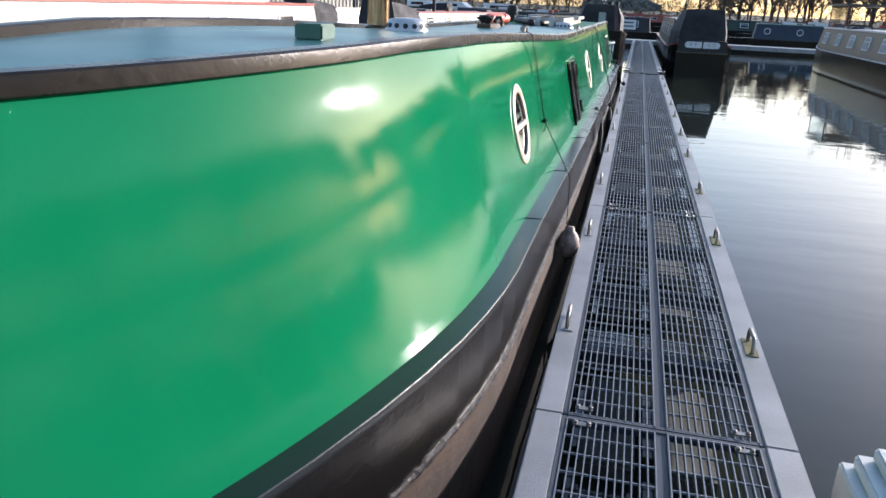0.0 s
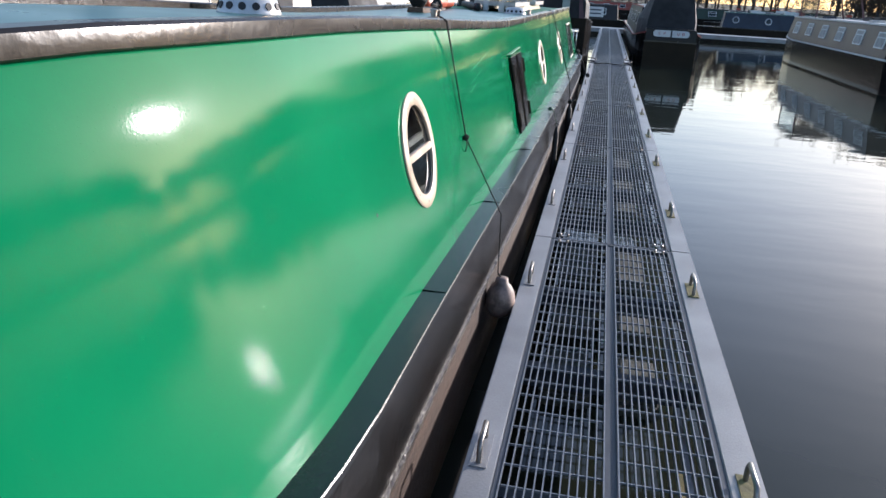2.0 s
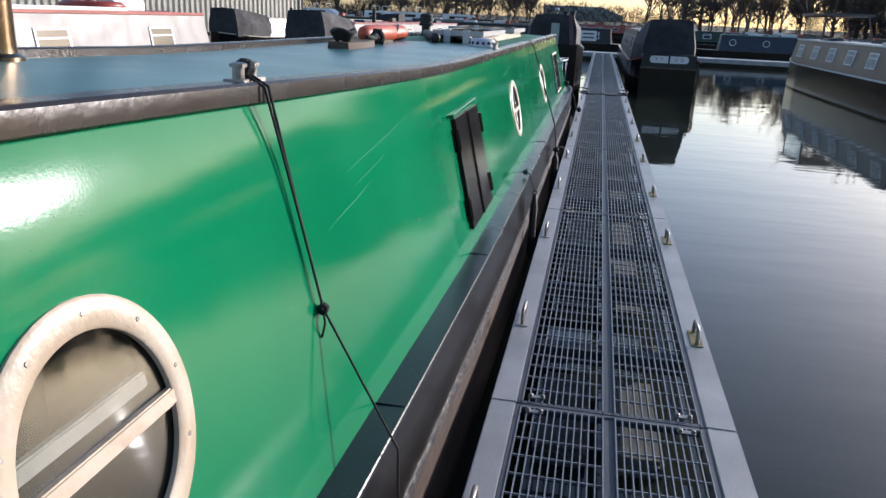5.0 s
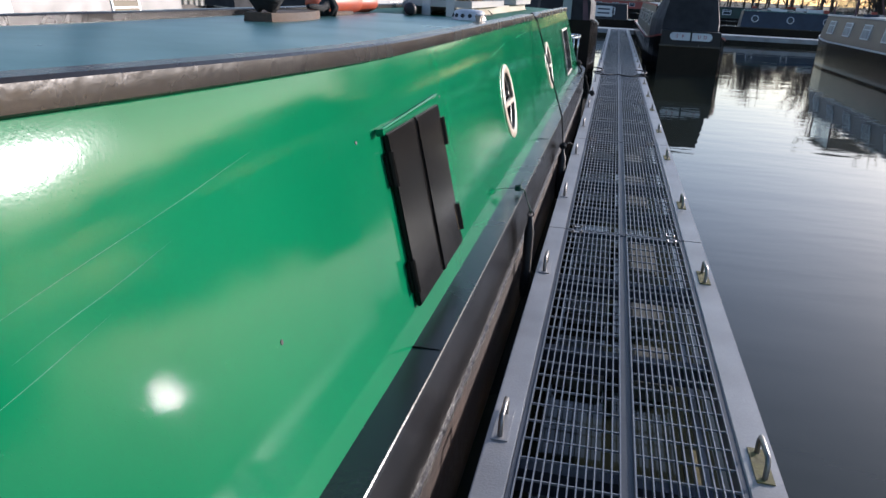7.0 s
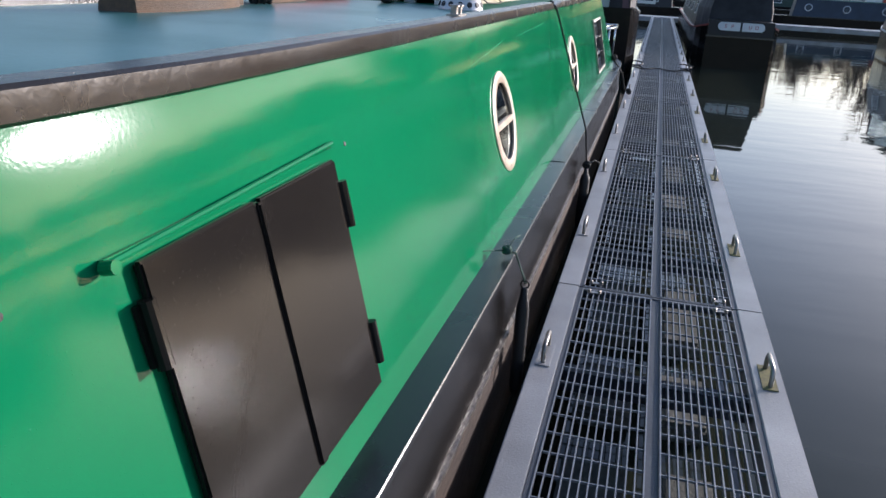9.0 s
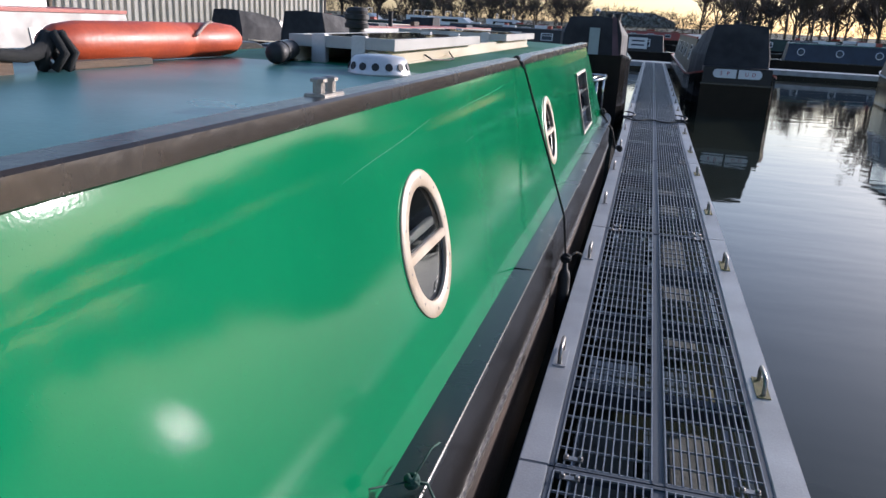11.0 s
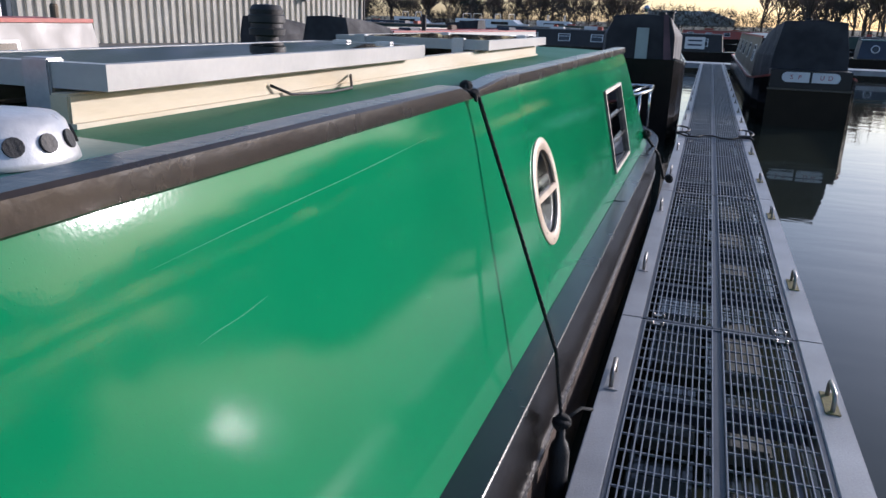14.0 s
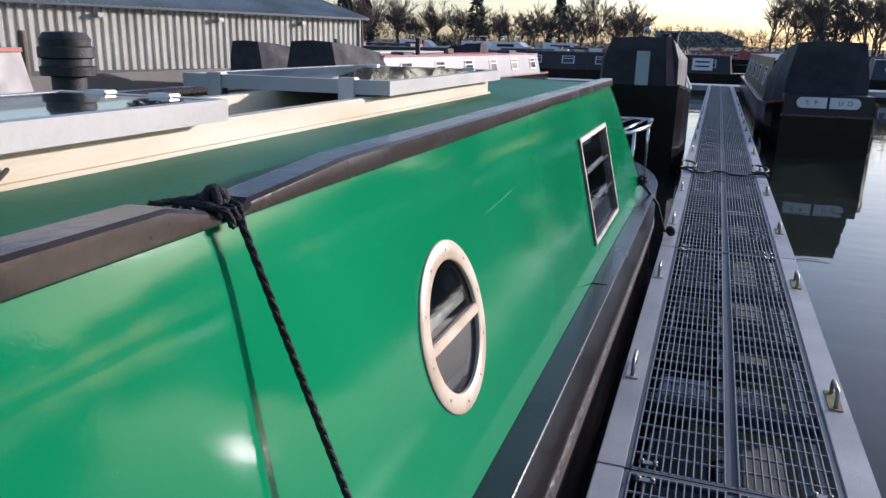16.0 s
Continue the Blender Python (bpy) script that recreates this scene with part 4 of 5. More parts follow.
# ---- other boats ----
def far_boat(label, at, length, beam=2.05, hull=BLACKING, cabin=NAVY, roof=TAN, stripe=None, win="round", nwin=6, blunt=0.18, cover=None, cover_len=2.2, top=1.42, chimney=True, sill=0.62, win_mat=None, clutter=0):
    """A steel narrowboat along local y, bow at y = 0, its waterline at z = 0."""
    b = thing("narrowboat", label, "narrowboat", at, group="moored narrowboats")
    hb = beam / 2
    st = [(0, blunt), (0.4, blunt + (1 - blunt) * 0.42), (1.0, blunt + (1 - blunt) * 0.75), (1.8, 0.95), (2.6, 1.0), (length - 1.2, 1.0), (length - 0.5, 0.9), (length, 0.62)]
    bm = bmesh.new()
    loft(bm, [[(-hb * w * 0.94, y, -0.5), (-hb * w, y, 0.1), (-hb * w, y, sill - 0.06 + 0.16 * max(0, 1 - y / 2.4) ** 2), (hb * w, y, sill - 0.06 + 0.16 * max(0, 1 - y / 2.4) ** 2), (hb * w, y, 0.1), (hb * w * 0.94, y, -0.5)] for y, w in st], close=True, caps=True)
    part("hull", bm, hull, b)
    for s in (-1, 1):
        bm = bmesh.new()
        loft(bm, [[(s * (hb * w + 0.015), y, z0 + dz), (s * (hb * w + 0.015), y, z0 + dz + 0.04), (s * (hb * w - 0.02), y, z0 + dz + 0.04), (s * (hb * w - 0.02), y, z0 + dz)] for y, w in st for z0, dz in ((sill - 0.075, 0.16 * max(0, 1 - y / 2.4) ** 2),)], close=True, caps=True)
        part("rubbing_strake", bm, stripe or GUNWALE, b)
    c0, c1 = cover_len + 0.3, length - 1.6
    t = hb - 0.24
    f = hb - 0.1
    for s in (-1, 1):
        bm = bmesh.new()
        loft(bm, [[(s * f, y, sill - 0.07), (s * t, y + dy, top), (s * (t - 0.03), y + dy, top), (s * (f - 0.03), y, sill - 0.07)] for y, dy in ((c0, 0.1), (c1, -0.1))], close=True, caps=True)
        part("cabin_side", bm, cabin, b)
        bm = bmesh.new()
        loft(bm, [[(s * t, y, top), (s * (t + 0.025), y, top + 0.005), (s * (t + 0.025), y, top + 0.05), (s * (t - 0.03), y, top + 0.05)] for y in (c0 + 0.1, c1 - 0.1)], close=True, caps=True)
        part("handrail", bm, stripe or roof, b)
        for k in range(nwin):
            y = c0 + (c1 - c0) * (k + 0.6) / nwin
            z = sill + (top - sill) * 0.52
            x = s * (f + (t - f) * (z - sill) / (top - sill))
            m = Matrix.Translation((x, y, z)) @ Matrix.Rotation(s * math.atan2(f - t, top - sill) * -1, 4, "Y")
            if win == "round":
                w = part("window", lathe(bmesh.new(), [(0.19, -0.005), (0.19, 0.012), (0.15, 0.016), (0.148, 0.008)], 20), ALU, b, "", m=m @ Matrix.Rotation(s * math.pi / 2, 4, "Y"))
                part("pane", lathe(bmesh.new(), [(0.148, 0.009), (0.146, 0.013)], 20), win_mat or DARKGLASS, w)
            else:
                w = part("window", boxes((-0.01, 0.016, -0.34, -0.3, -0.2, 0.2), (-0.01, 0.016, 0.3, 0.34, -0.2, 0.2), (-0.01, 0.0155, -0.3, 0.3, 0.17, 0.2), (-0.01, 0.0155, -0.3, 0.3, -0.2, -0.17), (-0.01, 0.0155, -0.3, 0.3, 0.05, 0.075)), WHITE, b, "", m=m)
                part("pane", boxes((-0.009, 0.006, -0.3, 0.3, -0.17, 0.17)), win_mat or DARKGLASS, w)
    for y in (c0, c1):
        bm = bmesh.new()
        dy = 0.1 if y == c0 else -0.1
        bm.faces.new([bm.verts.new(p) for p in ((-f, y, sill - 0.07), (f, y, sill - 0.07), (t, y + dy, top), (-t, y + dy, top))])
        part("bulkhead", bm, cabin, b)
    bm = bmesh.new()
    loft(bm, [[(-t, y, top + 0.001), (-t * 0.5, y, top + 0.04), (0, y, top + 0.055), (t * 0.5, y, top + 0.04), (t, y, top + 0.001)] for y in (c0 + 0.1, c1 - 0.1)])
    part("roof", bm, roof, b)
    bm = bmesh.new()
    loft(bm, [[(-hb * w * 0.97, y, sill - 0.07), (hb * w * 0.97, y, sill - 0.07)] for y, w in st])
    part("deck", bm, GUNWALE, b)
    if chimney:
        x, y = t * 0.5, c0 + (c1 - c0) * 0.22
        ch = part("chimney", lathe(bmesh.new(), [(0.09, 0), (0.07, 0.04), (0.065, 0.42), (0.085, 0.43), (0.085, 0.47)], 14), RUBBER, b, m=pose(x, y, top + 0.02))
    rg = random.Random(round(length * 100) + nwin)
    for k in range(clutter):
        y = c0 + (c1 - c0) * rg.uniform(0.08, 0.92)
        x = rg.uniform(-t * 0.5, t * 0.5)
        w, l, h = rg.uniform(0.08, 0.25), rg.uniform(0.12, 0.5), rg.uniform(0.06, 0.2)
        bm = boxes((x - w, x + w, y - l, y + l, top + 0.02, top + 0.04 + h), bevel=0.02)
        part("roof_box", bm, rg.choice((RUBBER, WHITE, RED, WOOD, ALU, NAVY)), b, "small box of roof clutter")
    if cover:
        bm = bmesh.new()
        fw = hb * 0.74
        loft(bm, [[(-fw * a, y, sill - 0.05), (-fw * a * 0.97, y, sill + 0.45), (-fw * q, y, zt), (0, y, zt + 0.03), (fw * q, y, zt), (fw * a * 0.97, y, sill + 0.45), (fw * a, y, sill - 0.05)] for y, a, q, zt in ((0.55, 0.93, 0.74, top + 0.36), (1.4, 1.1, 0.82, top + 0.3), (c0 + 0.12, 1.2, 0.9, top + 0.12))], caps=True)
        bmesh.ops.bevel(bm, geom=bm.edges[:], offset=0.015, segments=1, affect="EDGES")
        part("canvas_cover", bm, cover, b, "fitted canvas cover")
    return b


# the boat ahead with its name on two plates
spud = far_boat("dark narrowboat with a black canvas bow cover and name plates", pose(1.70, 25.1, WL), 17.5, blunt=0.72, cabin=BLACKCAB, roof=GREYCAB, stripe=TRIM_RED, win="square", nwin=5, cover=CANVAS, cover_len=2.4, top=1.62, sill=0.86)


def letters(parent, text, at, size, material, depth=0.003):
    for i, ch in enumerate(text):
        cu = bpy.data.curves.new("letter", "FONT")
        cu.body, cu.size, cu.extrude, cu.align_x, cu.align_y = ch, size, depth, "CENTER", "CENTER"
        tmp = bpy.data.objects.new("tmp", cu)
        scene.collection.objects.link(tmp)
        bpy.context.view_layer.update()
        me = bpy.data.meshes.new_from_object(tmp.evaluated_get(bpy.context.evaluated_depsgraph_get()))
        bpy.data.objects.remove(tmp)
        me.materials.clear()
        me.materials.append(material)
        o = new("letter", me)
        o.parent = parent
        o.matrix_basis = at @ Matrix.Translation(((i - (len(text) - 1) / 2) * size * 1.25, 0, 0))


for s, txt in ((-1, "SP"), (1, "UD")):
    bm = bmesh.new()
    w, h = 0.245, 0.095
    pts = []
    for k in range(24):
        a = 2 * math.pi * k / 24
        cx = math.copysign(w - h, math.cos(a))
        if cx * s < 0:
            pts.append((math.copysign(w, cx), math.copysign(h, math.sin(a) or 1)) if abs(math.sin(a)) > 0.5 else (math.copysign(w, cx), h * math.sin(a)))
        else:
            pts.append((cx + h * math.cos(a), h * math.sin(a)))
    loft(bm, [[(x, -0.02 + d, z) for x, z in pts] for d in (0, 0.02)], close=True, caps=True)
    plate = part("name_plate", bm, PLATE, spud, "white name plate with red letters", m=pose(s * 0.268, -0.012, 0.95, 0, 0, 0))
    letters(plate, txt, pose(0, -0.022, 0, 90, 0, 0), 0.115, LETTER)
part("bow_lip", boxes((-0.76, 0.76, -0.035, 0.03, 0.7, 0.74), bevel=0.01), GUNWALE, spud)
part("bow_plate", boxes((-0.72, 0.72, -0.011, 0.5, 0.74, 1.08), bevel=0.01), BLACKCAB, spud)
bm = lathe(bmesh.new(), [(0.07, 0), (0.075, 0.1), (0.05, 0.12), (0.09, 0.14), (0.08, 0.2), (0.0, 0.22)], 16)
part("roof_lamp", bm, CHROME, spud, "pale dome on the cover", m=pose(0.38, 3.2, 1.66))

# the boat astern of the green one, with a pale door in its black and plum hood
lb = far_boat("dark narrowboat with a black and plum canvas hood", pose(-1.25, 21.3, WL, 0, 0, 3), 16.0, beam=1.6, blunt=0.7, cabin=GREYCAB, roof=GREYCAB, win="square", nwin=5, cover=CANVAS, cover_len=2.2, top=1.6, sill=1.22)
part("hood_door", boxes((-0.06, 0.13, 0.50, 0.53, 1.25, 1.78), bevel=0.005), mat("pale_green_door", (0.34, 0.40, 0.37), 0.5, vary=0.15, scale=4, bump=0.1), lb, "pale grey-green door panel")
bm = bmesh.new()
loft(bm, [[(x0, 0.49 + y, 1.22), (x1, 0.49 + y, 1.98 - 0.04 * y), (x1 + 0.07, 0.49 + y, 1.98 - 0.04 * y), (x0 + 0.13, 0.49 + y, 1.22)] for y, x0, x1 in ((0, 0.40, 0.33), (0.03, 0.40, 0.33))], close=True, caps=True)
part("plum_panel", bm, PLUM, lb, "plum canvas side panel")
bm = lathe(bmesh.new(), [(0.02, 0), (0.02, 0.06), (0.05, 0.08), (0.055, 0.12), (0.03, 0.16), (0, 0.17)], 14)
part("hood_lamp", bm, CHROME, lb, "small chrome lamp", m=pose(0.05, 0.75, 1.96))
bm = lathe(bmesh.new(), [(0.07, 0), (0.06, 0.05), (0.06, 0.42), (0.08, 0.43), (0.08, 0.46)], 14)
part("flue", bm, RUBBER, lb, "black flue", m=pose(0.45, 3.0, 1.62))

# stern rail and fittings of the green boat
bm = bmesh.new()
for k in range(4):
    x = -1.25 + 0.14 * k
    tube(bm, [(x, 16.0, 0.86), (x + 0.06, 17.4, 0.82)], 0.012, 6)
tube(bm, [(-1.3, 16.0, 0.86), (-0.78, 16.0, 0.84), (-0.70, 16.8, 0.82), (-0.72, 17.4, 0.82), (-1.2, 17.4, 0.82)], 0.016, 8)
for x, y in ((-1.25, 16.1), (-0.76, 16.2), (-0.74, 17.3), (-1.15, 17.3)):
    tube(bm, [(x, y, 0.40), (x, y, 0.84)], 0.014, 6)
part("stern_rail", bm, CHROME, boat, "polished tubular stern rail", smooth=True)
bm = bmesh.new()
knot(bm, (side_x(15.9) + 0.02, 15.95, 0.50), 0.03, 3)
tube(bm, [(side_x(15.9) + 0.02, 15.95, 0.48), (-0.53, 16.1, 0.3), (-0.47, 16.25, 0.06), (-0.42, 16.3, 0.05)], 0.012, 6)
knot(bm, (-0.42, 16.3, 0.05), 0.03, 4)
solid("mooring_line", bm, ROPE, "black mooring line made fast to the pontoon", "rope", smooth=True)

# boat with a pale cabin across the open water
far_boat("dark-hulled narrowboat with brown and white cabin", pose(7.35, 33.5, WL, 0, 0, 180), 13.3, blunt=0.55, cover_len=0.7, chimney=False, cabin=mat("brown_cabin_paint", (0.09, 0.06, 0.05), 0.4, spec=0.25, vary=0.2, scale=2, fine=30, bump=0.05), roof=WHITE, stripe=WHITE, win="square", nwin=6, cover=None, top=1.55, sill=0.85, win_mat=BLIND, clutter=5)
bm = bmesh.new()
for y in (29.6, 31.9):
    tube(bm, [(6.6, y, 1.15), (6.65, y + 0.15, 1.95), (7.9, y + 0.2, 2.0), (8.1, y, 1.15)], 0.03, 6)
for x, z in ((6.65, 1.95), (7.9, 2.0)):
    tube(bm, [(x, 29.75, z), (x, 32.05, z)], 0.03, 6)
wh = thing("wheelhouse", "dark wheelhouse frame with a canopy on the cabin boat", "wheelhouse")
part("frame", bm, PLUM, wh)
part("canopy", boxes((6.5, 8.0, 29.5, 32.3, 1.97, 2.04), bevel=0.03), GREYCAB, wh)
part("screen", boxes((6.62, 6.64, 29.7, 31.9, 1.18, 1.94)), GLASS, wh)

# red boat and cream boat over the green boat's roof
far_boat("red and grey narrowboat with cream panels", pose(-8.1, 19.2, WL, 0, 0, 180 - 1), 17, cabin=mat("faded_grey_cabin", (0.11, 0.10, 0.085), 0.45, bump=0.05), roof=mat("faded_red_roof", (0.38, 0.07, 0.045), 0.5, bump=0.05), stripe=RED, win="square", nwin=5, top=1.64, sill=0.85, chimney=False, clutter=2)
bm = boxes((-7.75, -7.5, 9.0, 14.5, 1.29, 1.36), bevel=0.02)
solid("white_plank", bm, WHITE, "long white plank on the red boat's roof", "plank")
bm = lathe(bmesh.new(), [(0.0, 0), (0.4, 0.02), (0.5, 0.1), (0.42, 0.16), (0.3, 0.1), (0, 0.09)], 20)
solid("red_dinghy", bm, RED, "small red dinghy with a dark cover on a roof", "dinghy", smooth=True, m=pose(-8.05, 14.4, 1.28))
far_boat("cream narrowboat with white square windows", pose(-15.0, 31.5, WL, 0, 0, -10), 15, cabin=CREAMCAB, roof=CREAMCAB, stripe=CREAMCAB, win="square", nwin=5, cover=CANVAS, top=1.35, sill=0.7, chimney=True)
far_boat("grey narrowboat with a red roof and white windows", pose(-9.2, 25.6, WL, 0, 0, -5), 17, cabin=GREYCAB, roof=RED, stripe=TRIM_RED, win="square", nwin=6, cover=CANVAS, top=1.42, sill=0.75, clutter=3)
# line of boats across the water
CABS = [(NAVY, "navy"), (DGREEN, "dark green"), (BLACKCAB, "black"), (GREYCAB, "grey"), (NAVY, "navy"), (RED, "red"), (DGREEN, "dark green"), (CREAMCAB, "cream")]
for k, (x, y, rz, c) in enumerate([(-13, 55, 84, 1), (3, 52.5, 88, 2), (20, 50.5, 86, 0), (37, 50, 88, 4), (22, 63, 86, 3), (42, 60, 88, 1), (-2, 66, 90, 0), (16, 74, 88, 6)]):
    cm, cn = CABS[c]
    fb = far_boat(f"{cn} narrowboat moored across the marina", pose(x, y, WL, 0, 0, rz), 15, cabin=cm, roof=(TAN, GREYCAB, ROOF)[k % 3], win=("round", "square")[k % 2], nwin=6, cover=CANVAS if k % 3 == 0 else None, clutter=5)
    if k == 1:
        nb = part("notice_board", boxes((-1.0, -0.96, 3.4, 4.4, 0.7, 1.3)), PLATE, fb, "white notice board")
        for z in (0.86, 1.08):
            part("lettering", boxes((-1.006, -1.0, 3.55, 4.25, z, z + 0.08)), NAVY, nb)

def cruiser(x, y, rz, L):
    b = thing("cabin_cruiser", "white and blue cabin cruiser moored far off", "boat", pose(x, y, WL, 0, 0, rz), group="far white cruisers")
    bm = bmesh.new()
    loft(bm, [[(-w * 0.6, yy, -0.3), (-w, yy, h), (w, yy, h), (w * 0.6, yy, -0.3)] for yy, w, h in ((0, 0.05, 1.3), (L * 0.2, 1.0, 1.15), (L * 0.5, 1.35, 1.0), (L, 1.3, 0.9))], close=True, caps=True)
    part("hull", bm, WHITE, b)
    part("stripe", boxes((-1.36, -1.33, L * 0.5, L, 0.5, 0.8), (1.33, 1.36, L * 0.5, L, 0.5, 0.8)), NAVY, b)
    bm = bmesh.new()
    loft(bm, [[(-w, yy, 0.9), (-w * 0.85, yy + 0.1, h), (w * 0.85, yy + 0.1, h), (w, yy, 0.9)] for yy, w, h in ((L * 0.28, 0.8, 1.2), (L * 0.42, 1.0, 1.9), (L * 0.9, 1.05, 1.95))], close=True, caps=True)
    part("cabin", bm, WHITE, b)
    for s in (-1, 1):
        part("window", boxes((s * 0.99 - 0.03, s * 0.99 + 0.03, L * 0.5, L * 0.8, 1.3, 1.65)), DARKGLASS, b)
    for yy in (L * 0.5, L * 0.75):
        part("roof_hoop", tube(bmesh.new(), [(-0.8, yy, 1.9), (-0.7, yy, 2.6), (0.7, yy, 2.6), (0.8, yy, 1.9)], 0.04, 6), WHITE, b)


for x, y, rz in ((-27, 110, 60), (-21, 108, 75), (-35, 111, 80), (-14, 110, 95)):
    cruiser(x, y, rz, 8.5)
for k, (x, y, c) in enumerate([(-44, 106, 5), (-34, 101, 0), (-52, 100, 3), (-7, 106, 1), (9, 104, 5), (28, 100, 6), (-58, 108, 7)]):
    cm, cn = CABS[c]
    far_boat(f"{cn} narrowboat far across the marina", pose(x, y, WL, 0, 0, 86 + 3 * k), 14, cabin=cm, roof=TAN, win="square", nwin=5, clutter=3)

# ---- the shed and the yard ----
A, B = Vector((-21.3, 28.2, 0.0)), Vector((-16.1, 43.4, 0.0))
ux = (B - A).normalized()
nv = Vector((ux.y, -ux.x, 0))
EAVE, RIDGE, DEPTH = 2.25, 3.35, 8.0
SL = (B - A).length
shed = thing("boat_shed", "long shed with cream corrugated walls and a mossy grey roof", "shed", Matrix(((ux.x, -nv.x, 0, A.x), (ux.y, -nv.y, 0, A.y), (0, 0, 1, 0.2), (0, 0, 0, 1))))
bm = bmesh.new()
n = 52
prof = []
for i in range(n):
    x = SL * i / n
    w = SL / n
    prof += [(x, 0.0), (x + w * 0.32, 0.0), (x + w * 0.42, -0.09), (x + w * 0.9, -0.09)]
prof.append((SL, 0.0))
loft(bm, [[(x, y + 0.1, z) for x, y in prof] for z in (0, EAVE)])
part("front_wall", bm, SHED_WALL, shed, "cream box-profile sheet wall")
part("back_wall", boxes((0, SL, DEPTH - 0.1, DEPTH, 0, EAVE)), SHED_WALL, shed)
for x in (0.0, SL):
    bm = bmesh.new()
    loft(bm, [[(x + d, 0.12, 0), (x + d, 0.12, EAVE), (x + d, DEPTH / 2, RIDGE), (x + d, DEPTH - 0.1, EAVE), (x + d, DEPTH - 0.1, 0)] for d in (-0.06, 0.06)], close=True, caps=True)
    part("gable_wall", bm, SHED_GREY, shed, "slate-blue gable wall")
# Flat panel on the uncut wall; its near-black colour is the doorway's shade.
part("doorway", boxes((-0.12, -0.065, 1.6, 4.6, 0, 1.75)), DOOR_DARK, shed, "near-black panel painted as a dark open doorway")
part("barge_board", boxes((-0.2, -0.06, 0.0, 0.14, 0, EAVE)), SHED_GREY, shed)
for s in (0, 1):
    bm = bmesh.new()
    m = 140
    rows = []
    for yy, z in (((-0.25, EAVE - 0.04), (DEPTH / 2, RIDGE)) if s == 0 else ((DEPTH / 2, RIDGE), (DEPTH + 0.25, EAVE - 0.04))):
        rows.append([(-0.3 + (SL + 0.6) * i / m, yy, z + 0.04 * (i % 2)) for i in range(m + 1)])
    loft(bm, rows)
    part("roof_slope", bm, SHED_ROOF, shed, "corrugated mossy cement roof")
part("gutter", boxes((-0.2, SL + 0.2, -0.33, -0.22, EAVE - 0.13, EAVE - 0.03), bevel=0.02), SHED_GREY, shed, "dark gutter")
part("downpipe", boxes((SL - 0.1, SL - 0.02, -0.12, -0.04, 0, EAVE - 0.1)), DOOR_DARK, shed)
for x in (3.2, 8.0, 12.2):
    part("flood_lamp", boxes((x, x + 0.25, -0.25, 0.0, EAVE - 0.45, EAVE - 0.3), bevel=0.02), ALU, shed, "small wall flood lamp")
# second shed behind
bm = bmesh.new()
loft(bm, [[(-38, y, 0.2), (-38, y, 3.6), (-33, y, 5.0), (-28, y, 3.6), (-28, y, 0.2)] for y in (34, 50)], close=True, caps=True)
solid("barn", bm, SHED_ROOF, "grey barn behind the boat shed", "barn")

# timber building, sign, posts, fence and car
tb = thing("timber_building", "green-brown boarded timber building", "building", pose(-28.5, 20.0, 0.25, 0, 0, 40))
for k in range(30):
    part("board", boxes((k * 0.25, k * 0.25 + 0.24, 0.0, 0.05, 0.9, 4.2)), BOARDS, tb)
part("plinth", boxes((0, 7.5, 0.03, 4.0, 0, 0.9)), SHED_WALL, tb, "pale rendered plinth")
part("core", boxes((0, 7.5, 0.06, 4.0, 0.9, 4.2)), BOARDS, tb)
for x in (1.2, 4.2):
    w = part("window", boxes((x, x + 1.0, -0.04, 0.0, 1.8, 1.9), (x, x + 1.0, -0.04, 0, 2.8, 2.9), (x, x + 0.1, -0.04, 0, 1.9, 2.8), (x + 0.9, x + 1.0, -0.04, 0, 1.9, 2.8), (x + 0.46, x + 0.54, -0.04, 0, 1.9, 2.8)), WHITE, tb, "white framed window")
    part("pane", boxes((x + 0.1, x + 0.9, -0.015, -0.005, 1.9, 2.8)), DARKGLASS, w)
sg = thing("red_sign", "red notice sign with white lines of lettering", "sign", pose(-24.3, 24.0, 0.25, 0, 0, 40))
part("panel", boxes((-0.45, 0.45, 0, 0.04, 1.45, 2.15), bevel=0.03), SIGN_RED, sg)
part("lettering", boxes((-0.33, 0.33, -0.008, -0.002, 1.9, 2.0), (-0.36, 0.36, -0.008, -0.002, 1.72, 1.8), (-0.2, 0.25, -0.008, -0.002, 1.56, 1.63)), WHITE, sg)
part("post", boxes((-0.04, 0.04, 0.04, 0.12, 0, 2.1)), POST, sg)
rg = random.Random(7)
for x, y in ((-15.6, 17.2), (-14.4, 19.7), (-14.0, 22.6), (-17.2, 14.6)):
    bm = lathe(bmesh.new(), [(0.09, -1.8), (0.09, 1.45), (0.07, 1.5)], 12)
    solid("mooring_post", bm, POST, "grey timber mooring post", "post", group="mooring posts", m=pose(x, y, 0))
fence = thing("rail_fence", "low dark timber rail fence beside the yard", "fence", pose(-20.2, 16.5, 0.25, 0, 0, 60))
for k in range(6):
    part("post", boxes((k * 1.2, k * 1.2 + 0.1, 0, 0.1, 0, 1.0)), POST, fence)
for z in (0.4, 0.8):
    part("rail", boxes((0, 6.1, -0.03, 0.0, z, z + 0.1)), POST, fence)


